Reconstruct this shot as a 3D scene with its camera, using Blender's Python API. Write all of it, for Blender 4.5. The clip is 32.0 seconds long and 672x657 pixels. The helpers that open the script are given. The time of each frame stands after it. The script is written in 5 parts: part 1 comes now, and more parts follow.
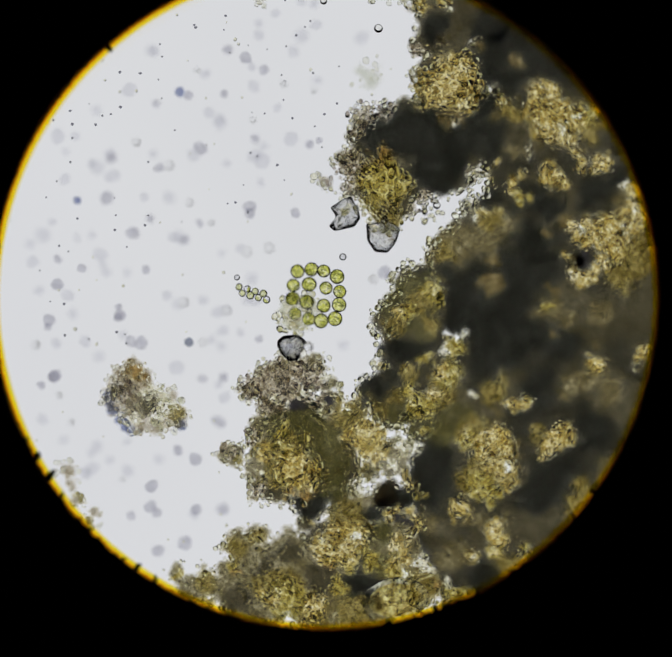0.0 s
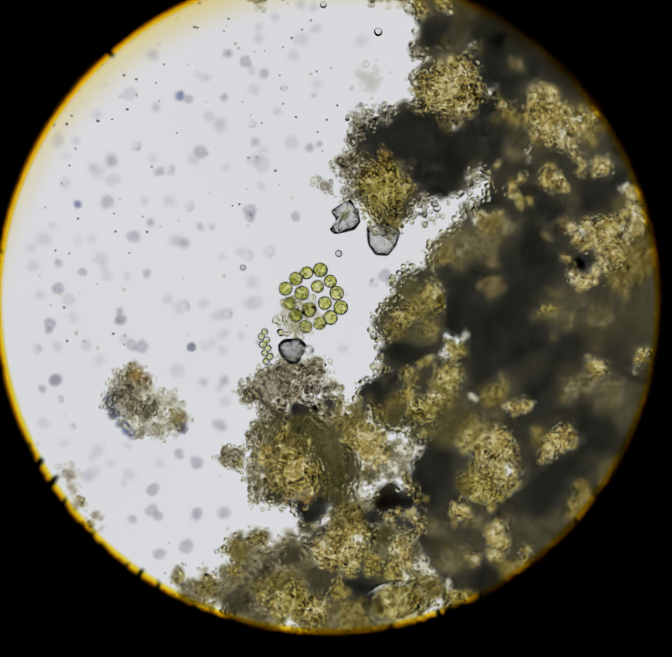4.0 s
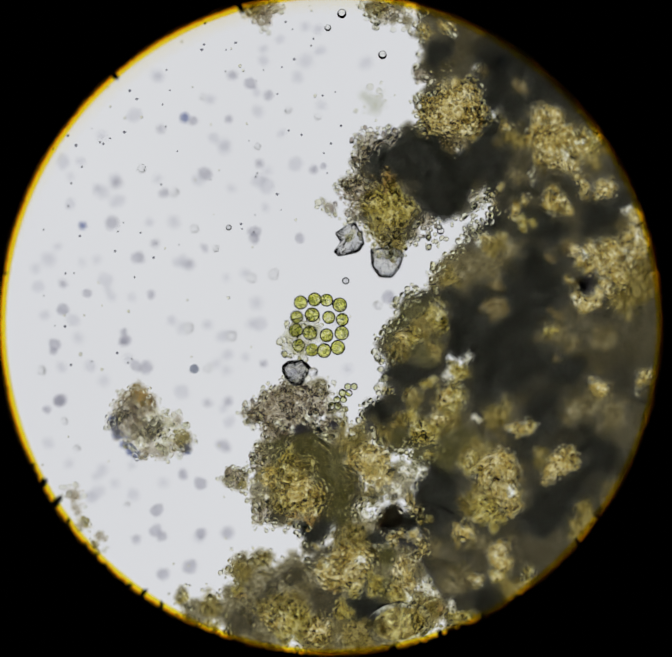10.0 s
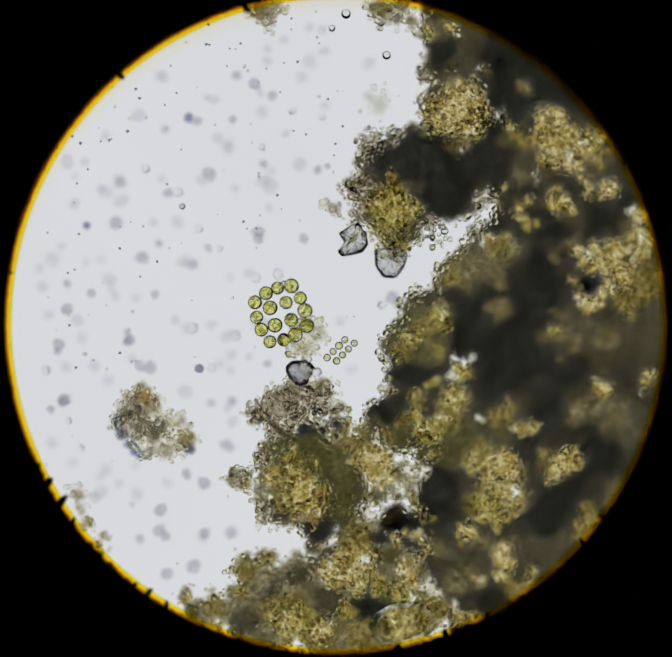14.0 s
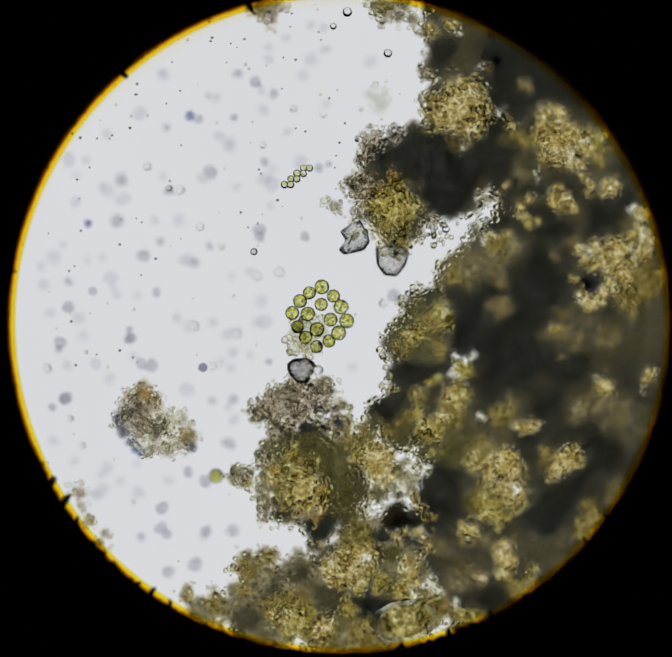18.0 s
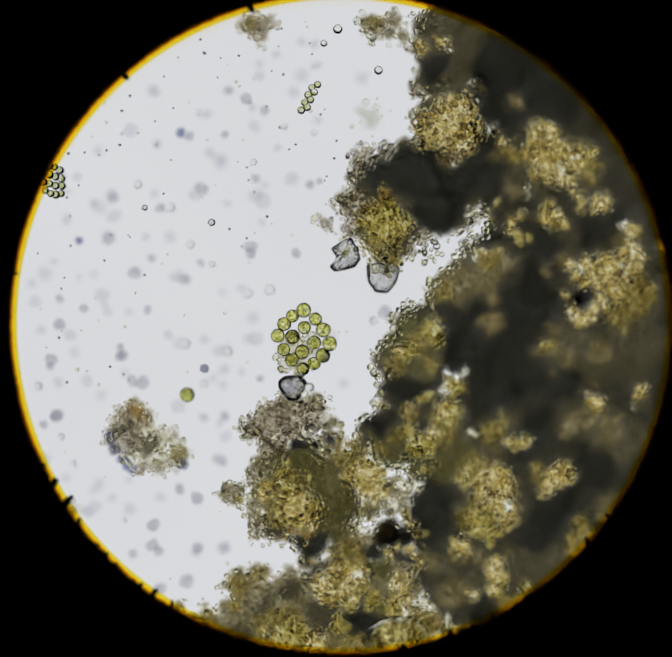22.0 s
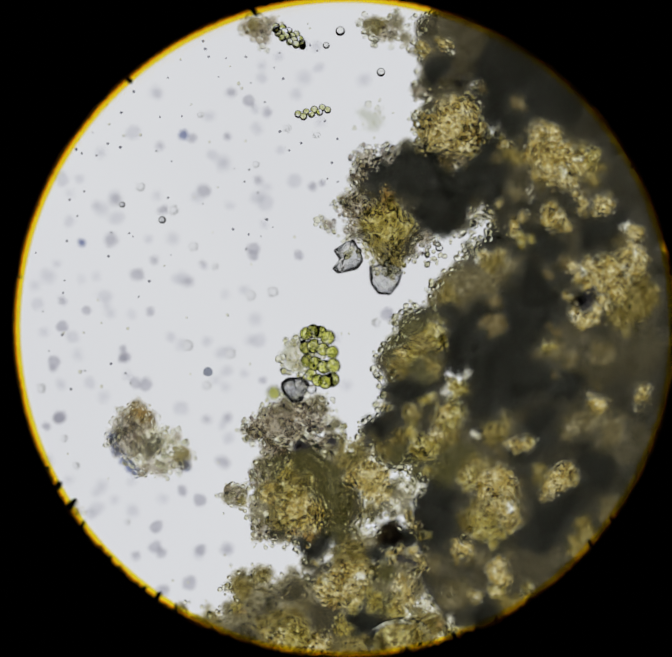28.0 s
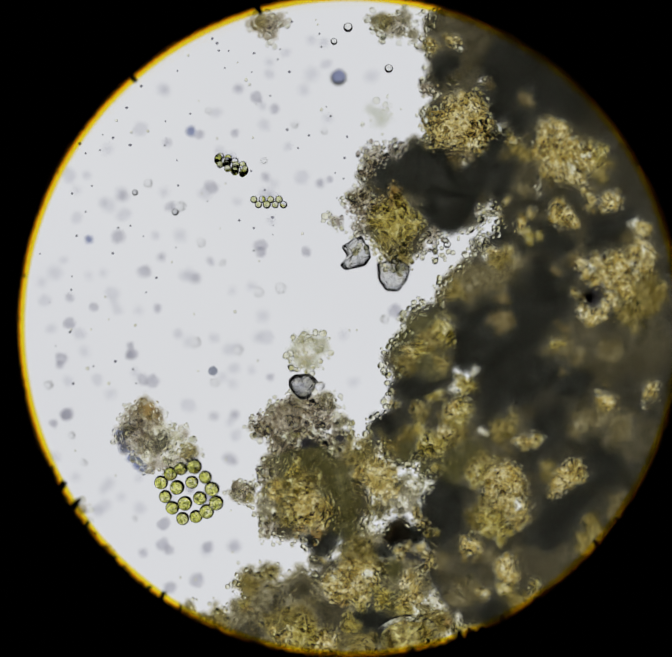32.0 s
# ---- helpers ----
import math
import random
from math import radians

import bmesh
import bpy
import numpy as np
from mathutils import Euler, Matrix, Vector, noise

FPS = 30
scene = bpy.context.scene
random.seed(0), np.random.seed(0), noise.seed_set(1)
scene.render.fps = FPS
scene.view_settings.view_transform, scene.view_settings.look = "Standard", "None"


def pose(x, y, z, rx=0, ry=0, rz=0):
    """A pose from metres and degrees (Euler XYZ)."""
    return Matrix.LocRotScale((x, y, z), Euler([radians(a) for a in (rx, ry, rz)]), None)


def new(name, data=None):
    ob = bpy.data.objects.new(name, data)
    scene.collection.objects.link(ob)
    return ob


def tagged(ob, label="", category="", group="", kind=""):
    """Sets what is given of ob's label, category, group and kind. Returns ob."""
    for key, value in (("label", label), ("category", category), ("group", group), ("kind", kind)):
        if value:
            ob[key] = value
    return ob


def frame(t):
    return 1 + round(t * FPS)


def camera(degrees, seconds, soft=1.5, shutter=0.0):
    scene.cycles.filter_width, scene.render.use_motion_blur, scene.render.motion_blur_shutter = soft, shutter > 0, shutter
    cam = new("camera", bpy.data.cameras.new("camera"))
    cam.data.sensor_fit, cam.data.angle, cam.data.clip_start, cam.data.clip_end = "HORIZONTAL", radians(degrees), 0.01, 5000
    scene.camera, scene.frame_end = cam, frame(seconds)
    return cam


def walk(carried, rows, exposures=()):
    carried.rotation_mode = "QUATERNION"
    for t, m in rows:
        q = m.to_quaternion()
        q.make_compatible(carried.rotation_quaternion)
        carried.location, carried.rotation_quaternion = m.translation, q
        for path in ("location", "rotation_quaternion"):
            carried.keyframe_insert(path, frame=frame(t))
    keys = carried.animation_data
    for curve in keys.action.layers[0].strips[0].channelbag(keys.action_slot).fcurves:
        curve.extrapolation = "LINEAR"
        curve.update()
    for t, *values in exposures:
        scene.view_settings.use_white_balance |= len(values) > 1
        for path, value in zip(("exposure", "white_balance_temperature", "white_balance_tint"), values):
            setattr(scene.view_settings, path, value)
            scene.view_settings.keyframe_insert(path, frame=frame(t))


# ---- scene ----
# A drop of pond water under a microscope, built some two thousand times enlarged: one metre here is about half a millimetre.
# Height z = 0 is the plane in focus, the slide lies below it, the eyepiece's field stop above it.
cam = camera(22.18, 32.0, soft=1.75)
walk(cam, [
    (0, pose(-0.0000, 0.0000, 4.001, 0, 0, -0.16)), (0.5, pose(0.0013, 0.0028, 4.002, 0, 0, -0.18)), (1, pose(0.0026, 0.0035, 4.002, 0, 0, -0.21)),
    (1.5, pose(0.0021, 0.0060, 4.002, 0, 0, -0.23)), (2, pose(-0.0019, 0.0082, 4.002, 0, 0, -0.26)),
    (2.5, pose(-0.0010, 0.0075, 4.003, 0, 0, -0.28)), (3, pose(-0.0017, 0.0075, 4.003, 0, 0, -0.29)),
    (3.5, pose(-0.0009, 0.0068, 4.004, 0, 0, -0.30)), (5.5, pose(-0.0031, 0.0207, 4.009, 0, 0, -0.27)),
    (6, pose(-0.0025, 0.0282, 4.010, 0, 0, -0.26)), (6.5, pose(-0.0051, 0.0344, 4.011, 0, 0, -0.25)), (7, pose(-0.0084, 0.0383, 4.012, 0, 0, -0.24)),
    (7.5, pose(-0.0154, 0.0449, 4.013, 0, 0, -0.22)), (8, pose(-0.0125, 0.0525, 4.014, 0, 0, -0.21)),
    (8.5, pose(-0.0120, 0.0529, 4.016, 0, 0, -0.20)), (9, pose(-0.0091, 0.0529, 4.017, 0, 0, -0.19)),
    (9.5, pose(-0.0096, 0.0567, 4.018, 0, 0, -0.18)), (10, pose(-0.0100, 0.0589, 4.019, 0, 0, -0.18)),
    (10.5, pose(-0.0157, 0.0586, 4.020, 0, 0, -0.17)), (11, pose(-0.0182, 0.0580, 4.021, 0, 0, -0.17)),
    (11.5, pose(-0.0158, 0.0584, 4.021, 0, 0, -0.17)), (12, pose(-0.0171, 0.0572, 4.021, 0, 0, -0.16)),
    (12.5, pose(-0.0172, 0.0580, 4.022, 0, 0, -0.16)), (13, pose(-0.0217, 0.0620, 4.022, 0, 0, -0.16)),
    (13.5, pose(-0.0223, 0.0611, 4.023, 0, 0, -0.15)), (14, pose(-0.0191, 0.0592, 4.023, 0, 0, -0.13)),
    (14.5, pose(-0.0207, 0.0591, 4.023, 0, 0, -0.12)), (16.5, pose(-0.0277, 0.0595, 4.024, 0, 0, -0.09)),
    (17, pose(-0.0273, 0.0587, 4.024, 0, 0, -0.10)), (17.5, pose(-0.0255, 0.0575, 4.024, 0, 0, -0.12)),
    (18, pose(-0.0223, 0.0544, 4.024, 0, 0, -0.13)), (18.5, pose(-0.0224, 0.0522, 4.024, 0, 0, -0.15)),
    (19, pose(-0.0249, 0.0542, 4.024, 0, 0, -0.17)), (19.5, pose(-0.0269, 0.0542, 4.024, 0, 0, -0.19)),
    (19.6, pose(-0.0116, 0.0658, 4.024, 0, 0, -0.19)), (19.7, pose(-0.0064, 0.0766, 4.024, 0, 0, -0.19)),
    (19.8, pose(-0.0024, 0.0829, 4.024, 0, 0, -0.19)), (19.9, pose(0.0028, 0.0896, 4.024, 0, 0, -0.19)),
    (20, pose(0.0037, 0.0915, 4.025, 0, 0, -0.21)), (20.5, pose(0.0035, 0.0927, 4.025, 0, 0, -0.22)), (21, pose(0.0054, 0.0925, 4.025, 0, 0, -0.23)),
    (21.5, pose(0.0021, 0.0940, 4.025, 0, 0, -0.23)), (22, pose(-0.0010, 0.0945, 4.024, 0, 0, -0.23)),
    (22.5, pose(0.0012, 0.0923, 4.024, 0, 0, -0.21)), (23, pose(0.0014, 0.0909, 4.023, 0, 0, -0.20)),
    (23.5, pose(0.0014, 0.0904, 4.022, 0, 0, -0.18)), (24, pose(-0.0011, 0.0921, 4.022, 0, 0, -0.16)),
    (24.5, pose(-0.0063, 0.0990, 4.021, 0, 0, -0.16)), (25, pose(-0.0081, 0.1026, 4.021, 0, 0, -0.15)),
    (25.5, pose(-0.0061, 0.0997, 4.021, 0, 0, -0.16)), (27.5, pose(-0.0090, 0.0991, 4.026, 0, 0, -0.25)),
    (28, pose(-0.0072, 0.0988, 4.027, 0, 0, -0.27)), (28.5, pose(-0.0081, 0.0987, 4.027, 0, 0, -0.27)),
    (29, pose(-0.0087, 0.0975, 4.026, 0, 0, -0.28)), (29.5, pose(-0.0133, 0.0980, 4.025, 0, 0, -0.28)),
    (30, pose(-0.0160, 0.0981, 4.024, 0, 0, -0.28)), (30.5, pose(-0.0168, 0.0977, 4.023, 0, 0, -0.27)),
    (31, pose(-0.0170, 0.0978, 4.022, 0, 0, -0.27)), (31.5, pose(-0.0171, 0.0976, 4.021, 0, 0, -0.27)),
    (31.7, pose(-0.0171, 0.0976, 4.021, 0, 0, -0.27)), (31.8, pose(-0.0255, 0.0911, 4.020, 0, 0, -0.27)),
    (32, pose(-0.0255, 0.0911, 4.020, 0, 0, -0.27)),
])
cam.data.dof.use_dof = True
cam.data.dof.focus_distance = 4.0
cam.data.dof.aperture_fstop = 0.22

# ---- light: the microscope's lamp below the slide, nothing else ----
world = bpy.data.worlds.new("dark_room")
world.use_nodes = True
world.node_tree.nodes["Background"].inputs["Color"].default_value = (0, 0, 0, 1)
world.node_tree.nodes["Background"].inputs["Strength"].default_value = 0.0
scene.world = world
LAMP = (0.705, 0.715, 0.735)
LAMP_RADIUS, LAMP_DEPTH = 5.0, -10.0


# ---- materials ----
def material(name):
    m = bpy.data.materials.new(name)
    m.use_nodes = True
    nodes = m.node_tree.nodes
    nodes.clear()
    return m, nodes, m.node_tree.links, nodes.new("ShaderNodeOutputMaterial")


def noise_ramp(nodes, links, scale, stops, detail=6.0, rough=0.6, distort=0.0, vary=0.0):
    """A noise texture through a colour ramp; vary shifts it from object to object."""
    at = nodes.new("ShaderNodeTexCoord")
    tex = nodes.new("ShaderNodeTexNoise")
    tex.inputs["Scale"].default_value = scale
    tex.inputs["Detail"].default_value = detail
    tex.inputs["Roughness"].default_value = rough
    tex.inputs["Distortion"].default_value = distort
    if vary:
        info = nodes.new("ShaderNodeObjectInfo")
        add = nodes.new("ShaderNodeVectorMath")
        add.operation = "MULTIPLY_ADD"
        links.new(info.outputs["Random"], add.inputs[0])
        add.inputs[1].default_value = (vary, vary * 1.7, vary * 0.6)
        links.new(at.outputs["Object"], add.inputs[2])
        links.new(add.outputs[0], tex.inputs["Vector"])
    else:
        links.new(at.outputs["Object"], tex.inputs["Vector"])
    ramp = nodes.new("ShaderNodeValToRGB")
    while len(ramp.color_ramp.elements) < len(stops):
        ramp.color_ramp.elements.new(0.5)
    for e, (p, c) in zip(ramp.color_ramp.elements, stops):
        e.position, e.color = p, (*c, 1)
    links.new(tex.outputs["Fac"], ramp.inputs["Fac"])
    return ramp, tex


def filter_material(name, coarse, fine, scale, fine_scale, matt=0.12, vary=7.0, ior=0.0, rough=0.1, bump=0.6):
    """Organic matter that light passes through, tinted: coarse stains times fine grain, with some matt scatter. With an ior it also bends the light."""
    m, nodes, links, out = material(name)
    a, _ = noise_ramp(nodes, links, scale, coarse, 4.0, 0.55, 0.4, vary)
    b, tex = noise_ramp(nodes, links, fine_scale, fine, 5.0, 0.65, 0.8, vary)
    mul = nodes.new("ShaderNodeMix")
    mul.data_type, mul.blend_type = "RGBA", "MULTIPLY"
    mul.inputs["Factor"].default_value = 1.0
    links.new(a.outputs["Color"], mul.inputs["A"])
    links.new(b.outputs["Color"], mul.inputs["B"])
    if ior:
        clear = nodes.new("ShaderNodeBsdfRefraction")
        clear.inputs["IOR"].default_value = ior
        clear.inputs["Roughness"].default_value = rough
        relief = nodes.new("ShaderNodeBump")
        relief.inputs["Strength"].default_value = bump
        relief.inputs["Distance"].default_value = 0.012
        links.new(tex.outputs["Fac"], relief.inputs["Height"])
        links.new(relief.outputs["Normal"], clear.inputs["Normal"])
    else:
        clear = nodes.new("ShaderNodeBsdfTransparent")
    links.new(mul.outputs["Result"], clear.inputs["Color"])
    body = nodes.new("ShaderNodeBsdfTranslucent")
    links.new(mul.outputs["Result"], body.inputs["Color"])
    mix = nodes.new("ShaderNodeMixShader")
    mix.inputs["Fac"].default_value = matt
    links.new(clear.outputs[0], mix.inputs[1])
    links.new(body.outputs[0], mix.inputs[2])
    links.new(mix.outputs[0], out.inputs["Surface"])
    return m


def lens_material(name, stops, scale, ior, rough=0.0, bump=0.0, bump_scale=60.0, vary=5.0):
    """A clear refracting body, tinted by a noise, with a bumpy skin."""
    m, nodes, links, out = material(name)
    a, _ = noise_ramp(nodes, links, scale, stops, 4.0, 0.6, 0.5, vary)
    p = nodes.new("ShaderNodeBsdfRefraction")
    links.new(a.outputs["Color"], p.inputs["Color"])
    p.inputs["IOR"].default_value = ior
    p.inputs["Roughness"].default_value = rough
    if bump:
        _, tex = noise_ramp(nodes, links, bump_scale, ((0, (0, 0, 0)), (1, (1, 1, 1))), 4.0, 0.6, 0.3, vary)
        b = nodes.new("ShaderNodeBump")
        b.inputs["Strength"].default_value = bump
        b.inputs["Distance"].default_value = 0.01
        links.new(tex.outputs["Fac"], b.inputs["Height"])
        links.new(b.outputs["Normal"], p.inputs["Normal"])
    links.new(p.outputs[0], out.inputs["Surface"])
    return m


def matt_material(name, colour, dark, scale, rough=0.8):
    m, nodes, links, out = material(name)
    a, tex = noise_ramp(nodes, links, scale, ((0.3, dark), (0.7, colour)))
    p = nodes.new("ShaderNodeBsdfPrincipled")
    links.new(a.outputs["Color"], p.inputs["Base Color"])
    p.inputs["Roughness"].default_value = rough
    b = nodes.new("ShaderNodeBump")
    b.inputs["Strength"].default_value = 0.3
    links.new(tex.outputs["Fac"], b.inputs["Height"])
    links.new(b.outputs["Normal"], p.inputs["Normal"])
    links.new(p.outputs[0], out.inputs["Surface"])
    return m


def lamp_material():
    m, nodes, links, out = material("frosted_lamp_glass")
    a, _ = noise_ramp(nodes, links, 0.22, ((0.3, tuple(c * 0.96 for c in LAMP)), (0.7, LAMP)), 2.0)
    e = nodes.new("ShaderNodeEmission")
    links.new(a.outputs["Color"], e.inputs["Color"])
    e.inputs["Strength"].default_value = 1.0
    links.new(e.outputs[0], out.inputs["Surface"])
    return m


GRAIN = ((0.40, (0.47, 0.41, 0.28)), (0.49, (0.90, 0.86, 0.73)), (0.55, (1, 1, 1)))
SOFT = ((0.30, (0.91, 0.90, 0.88)), (0.6, (1, 1, 1)))
EVEN = ((0.3, (0.96, 0.96, 0.96)), (0.6, (1, 1, 1)))
FLAT = 1.02
M_TAN = filter_material("tan_grainy_jelly", ((0.3, (0.90, 0.85, 0.61)), (0.7, (1.0, 0.985, 0.79))), GRAIN, 24, 55, 0.02, ior=FLAT, rough=0.0, bump=0)
M_GRANULE = lens_material("clear_granule", ((0.3, (0.92, 0.91, 0.80)), (0.7, (0.99, 0.99, 0.95))), 30, 1.16)


def crust_material(name, dark, light, ior):
    """Packed clear grains: each grain has its own tint."""
    m, nodes, links, out = material(name)
    at = nodes.new("ShaderNodeNewGeometry")
    ramp = nodes.new("ShaderNodeValToRGB")
    ramp.color_ramp.elements.new(0.5)
    for e, p, c in zip(ramp.color_ramp.elements, (0.0, 0.3, 0.7), (dark, tuple((a + 2 * b) / 3 for a, b in zip(dark, light)), light)):
        e.position, e.color = p, (*c, 1)
    links.new(at.outputs["Random Per Island"], ramp.inputs["Fac"])
    _, tex = noise_ramp(nodes, links, 140, ((0, (0, 0, 0)), (1, (1, 1, 1))), 3.0, 0.6, 0.3)
    b = nodes.new("ShaderNodeBump")
    b.inputs["Strength"].default_value = 0.25
    b.inputs["Distance"].default_value = 0.004
    links.new(tex.outputs["Fac"], b.inputs["Height"])
    p = nodes.new("ShaderNodeBsdfRefraction")
    p.inputs["IOR"].default_value = ior
    p.inputs["Roughness"].default_value = 0.0
    links.new(ramp.outputs["Color"], p.inputs["Color"])
    links.new(b.outputs["Normal"], p.inputs["Normal"])
    links.new(p.outputs[0], out.inputs["Surface"])
    return m


C_TAN = crust_material("tan_grains", (0.76, 0.70, 0.50), (1.0, 0.995, 0.97), 1.13)
C_YELLOW = crust_material("yellow_grains", (0.76, 0.73, 0.50), (1.0, 0.995, 0.95), 1.12)
C_OLIVE = crust_material("olive_grains", (0.74, 0.72, 0.52), (1.0, 0.995, 0.95), 1.12)
C_GREY = crust_material("grey_grains", (0.66, 0.61, 0.57), (1.0, 0.995, 0.97), 1.17)
C_PALE = crust_material("pale_grains", (0.90, 0.90, 0.83), (1.0, 1.0, 0.98), 1.05)
C_DIM = crust_material("dim_grains", (0.62, 0.59, 0.47), (1.0, 0.99, 0.92), 1.08)
M_SOFT_GRANULE = lens_material("pale_granule", ((0.3, (0.93, 0.93, 0.88)), (0.7, (0.99, 0.99, 0.97))), 30, 1.07)
M_CRYSTAL = filter_material("clear_mineral", ((0.35, (0.84, 0.85, 0.87)), (0.6, (1.0, 0.99, 0.95))), EVEN, 30, 90, 0.08, ior=1.30, rough=0.05, bump=0.10)
M_SMOKY = lens_material("smoky_mineral", ((0.42, (0.30, 0.25, 0.19)), (0.6, (0.80, 0.76, 0.68))), 24, 1.13, 0.15, 0.3, 30)
M_GREY_GRAIN = filter_material("grey_mineral", ((0.40, (0.80, 0.81, 0.86)), (0.58, (1.0, 0.99, 0.93))), EVEN, 26, 70, 0.12, ior=1.5, rough=0.02, bump=0.0)
M_WALL = lens_material("cell_wall", ((0.3, (0.91, 0.90, 0.93)), (0.7, (0.98, 0.98, 0.98))), 40, 1.22)
M_THIN_WALL = lens_material("thin_cell_wall", ((0.3, (0.90, 0.90, 0.93)), (0.7, (0.97, 0.97, 0.98))), 40, 1.32)
M_GREEN = filter_material("chloroplast", ((0.34, (0.80, 0.82, 0.28)), (0.48, (0.97, 0.98, 0.48)), (0.60, (1.0, 1.0, 0.84))), ((0.40, (0.40, 0.43, 0.22)), (0.50, (1, 1, 1))), 110, 150, 0.02)
M_PALE_GREEN = filter_material("pale_chloroplast", ((0.34, (0.70, 0.73, 0.28)), (0.5, (0.90, 0.92, 0.52)), (0.66, (0.98, 0.98, 0.82))), EVEN, 150, 240, 0.02)
# blue meant to imitate the lens's colour fringe on a cell
M_BLUE = filter_material("blue_fringe_tint", ((0.34, (0.56, 0.66, 0.82)), (0.66, (0.74, 0.80, 0.88))), EVEN, 60, 240, 0.02)
M_CLEAR = filter_material("clear_plasm", ((0.34, (0.86, 0.87, 0.82)), (0.66, (0.97, 0.97, 0.95))), EVEN, 90, 160, 0.02)
M_SPECK = filter_material("blue_grey_speck", ((0.35, (0.78, 0.78, 0.83)), (0.65, (0.95, 0.95, 0.97))), SOFT, 90, 160, 0.03)
M_FAINT = filter_material("faint_speck", ((0.3, (0.92, 0.92, 0.94)), (0.7, (0.97, 0.97, 0.98))), EVEN, 50, 120, 0.02)
# blue of real specks, also used to imitate blue colour fringes
M_BLUE = filter_material("blue_speck_and_fringe", ((0.3, (0.50, 0.54, 0.72)), (0.7, (0.72, 0.75, 0.86))), SOFT, 50, 120, 0.05)
M_DUST = filter_material("grey_dust", ((0.3, (0.50, 0.53, 0.60)), (0.7, (0.66, 0.68, 0.74))), SOFT, 50, 120, 0.05)
M_DOT = matt_material("dark_mote", (0.05, 0.05, 0.07), (0.02, 0.02, 0.03), 200)
M_MOTE = filter_material("grey_mote", ((0.3, (0.38, 0.38, 0.43)), (0.7, (0.66, 0.66, 0.70))), SOFT, 300, 500, 0.03)
M_BLACK = matt_material("blackened_brass", (0.012, 0.012, 0.013), (0.006, 0.006, 0.007), 14, 0.7)
# amber and red tints that imitate the lens's coloured light fringes
M_AMBER = filter_material("amber_fringe_tint", ((0.3, (1.0, 0.86, 0.10)), (0.7, (1.0, 0.90, 0.16))), EVEN, 10, 40, 0.0)
M_RED = filter_material("red_amber_fringe_tint", ((0.3, (0.92, 0.50, 0.02)), (0.7, (0.98, 0.60, 0.04))), EVEN, 14, 50, 0.0)
M_GLASS = lens_material("slide_glass", ((0.3, (0.99, 0.99, 0.995)), (0.7, (1, 1, 1))), 1, 1.5)


# ---- building tools ----
def part(name, data, material_, parent, label="", at=None, kind=""):
    """Links a bmesh or a mesh as one object under its thing."""
    if isinstance(data, bmesh.types.BMesh):
        mesh = bpy.data.meshes.new(name)
        data.to_mesh(mesh)
        data.free()
    else:
        mesh = data
    if not mesh.materials:
        mesh.materials.append(material_)
    ob = new(name, mesh)
    if parent is not None:
        ob.parent = parent
    if at is not None:
        ob.matrix_basis = at
    return tagged(ob, label=label, kind=kind)


def smooth(mesh):
    mesh.polygons.foreach_set("use_smooth", [True] * len(mesh.polygons))
    return mesh


def spot(u, v):
    """A place by its pixel in the camera's first view, counted in thousandths from the west and from the north."""
    return (u - 784) / 1000, (767 - v) / 1000


def ball(r, subdivisions=2, squash=1.0):
    bm = bmesh.new()
    bmesh.ops.create_icosphere(bm, subdivisions=subdivisions, radius=r)
    for v in bm.verts:
        v.co.z *= squash
    return bm


def lump_mesh(name, r, seed, rough=0.3, grain=0.0, subdivisions=3, squash=0.55):
    """An uneven rounded lump: a ball with broad dents and, where grain is given, a fine pebbled skin."""
    bm = ball(r, subdivisions)
    off = Vector((seed * 3.7, seed * 1.3, seed * 2.1))
    for v in bm.verts:
        d = v.co.normalized()
        k = 1 + rough * noise.noise(d * 1.6 + off) + rough * 0.5 * noise.noise(d * 3.7 + off)
        if grain:
            k += grain * noise.noise(v.co * 55 + off) + grain * 0.6 * noise.noise(v.co * 120 + off)
        v.co = d * r * k
        v.co.z *= squash
    mesh = bpy.data.meshes.new(name)
    bm.to_mesh(mesh)
    bm.free()
    return smooth(mesh)


# what each clump is made of, placed to fit the camera's view: east, south, radius, in thousandths (see spot); base is
# its extent
PLANS = {}
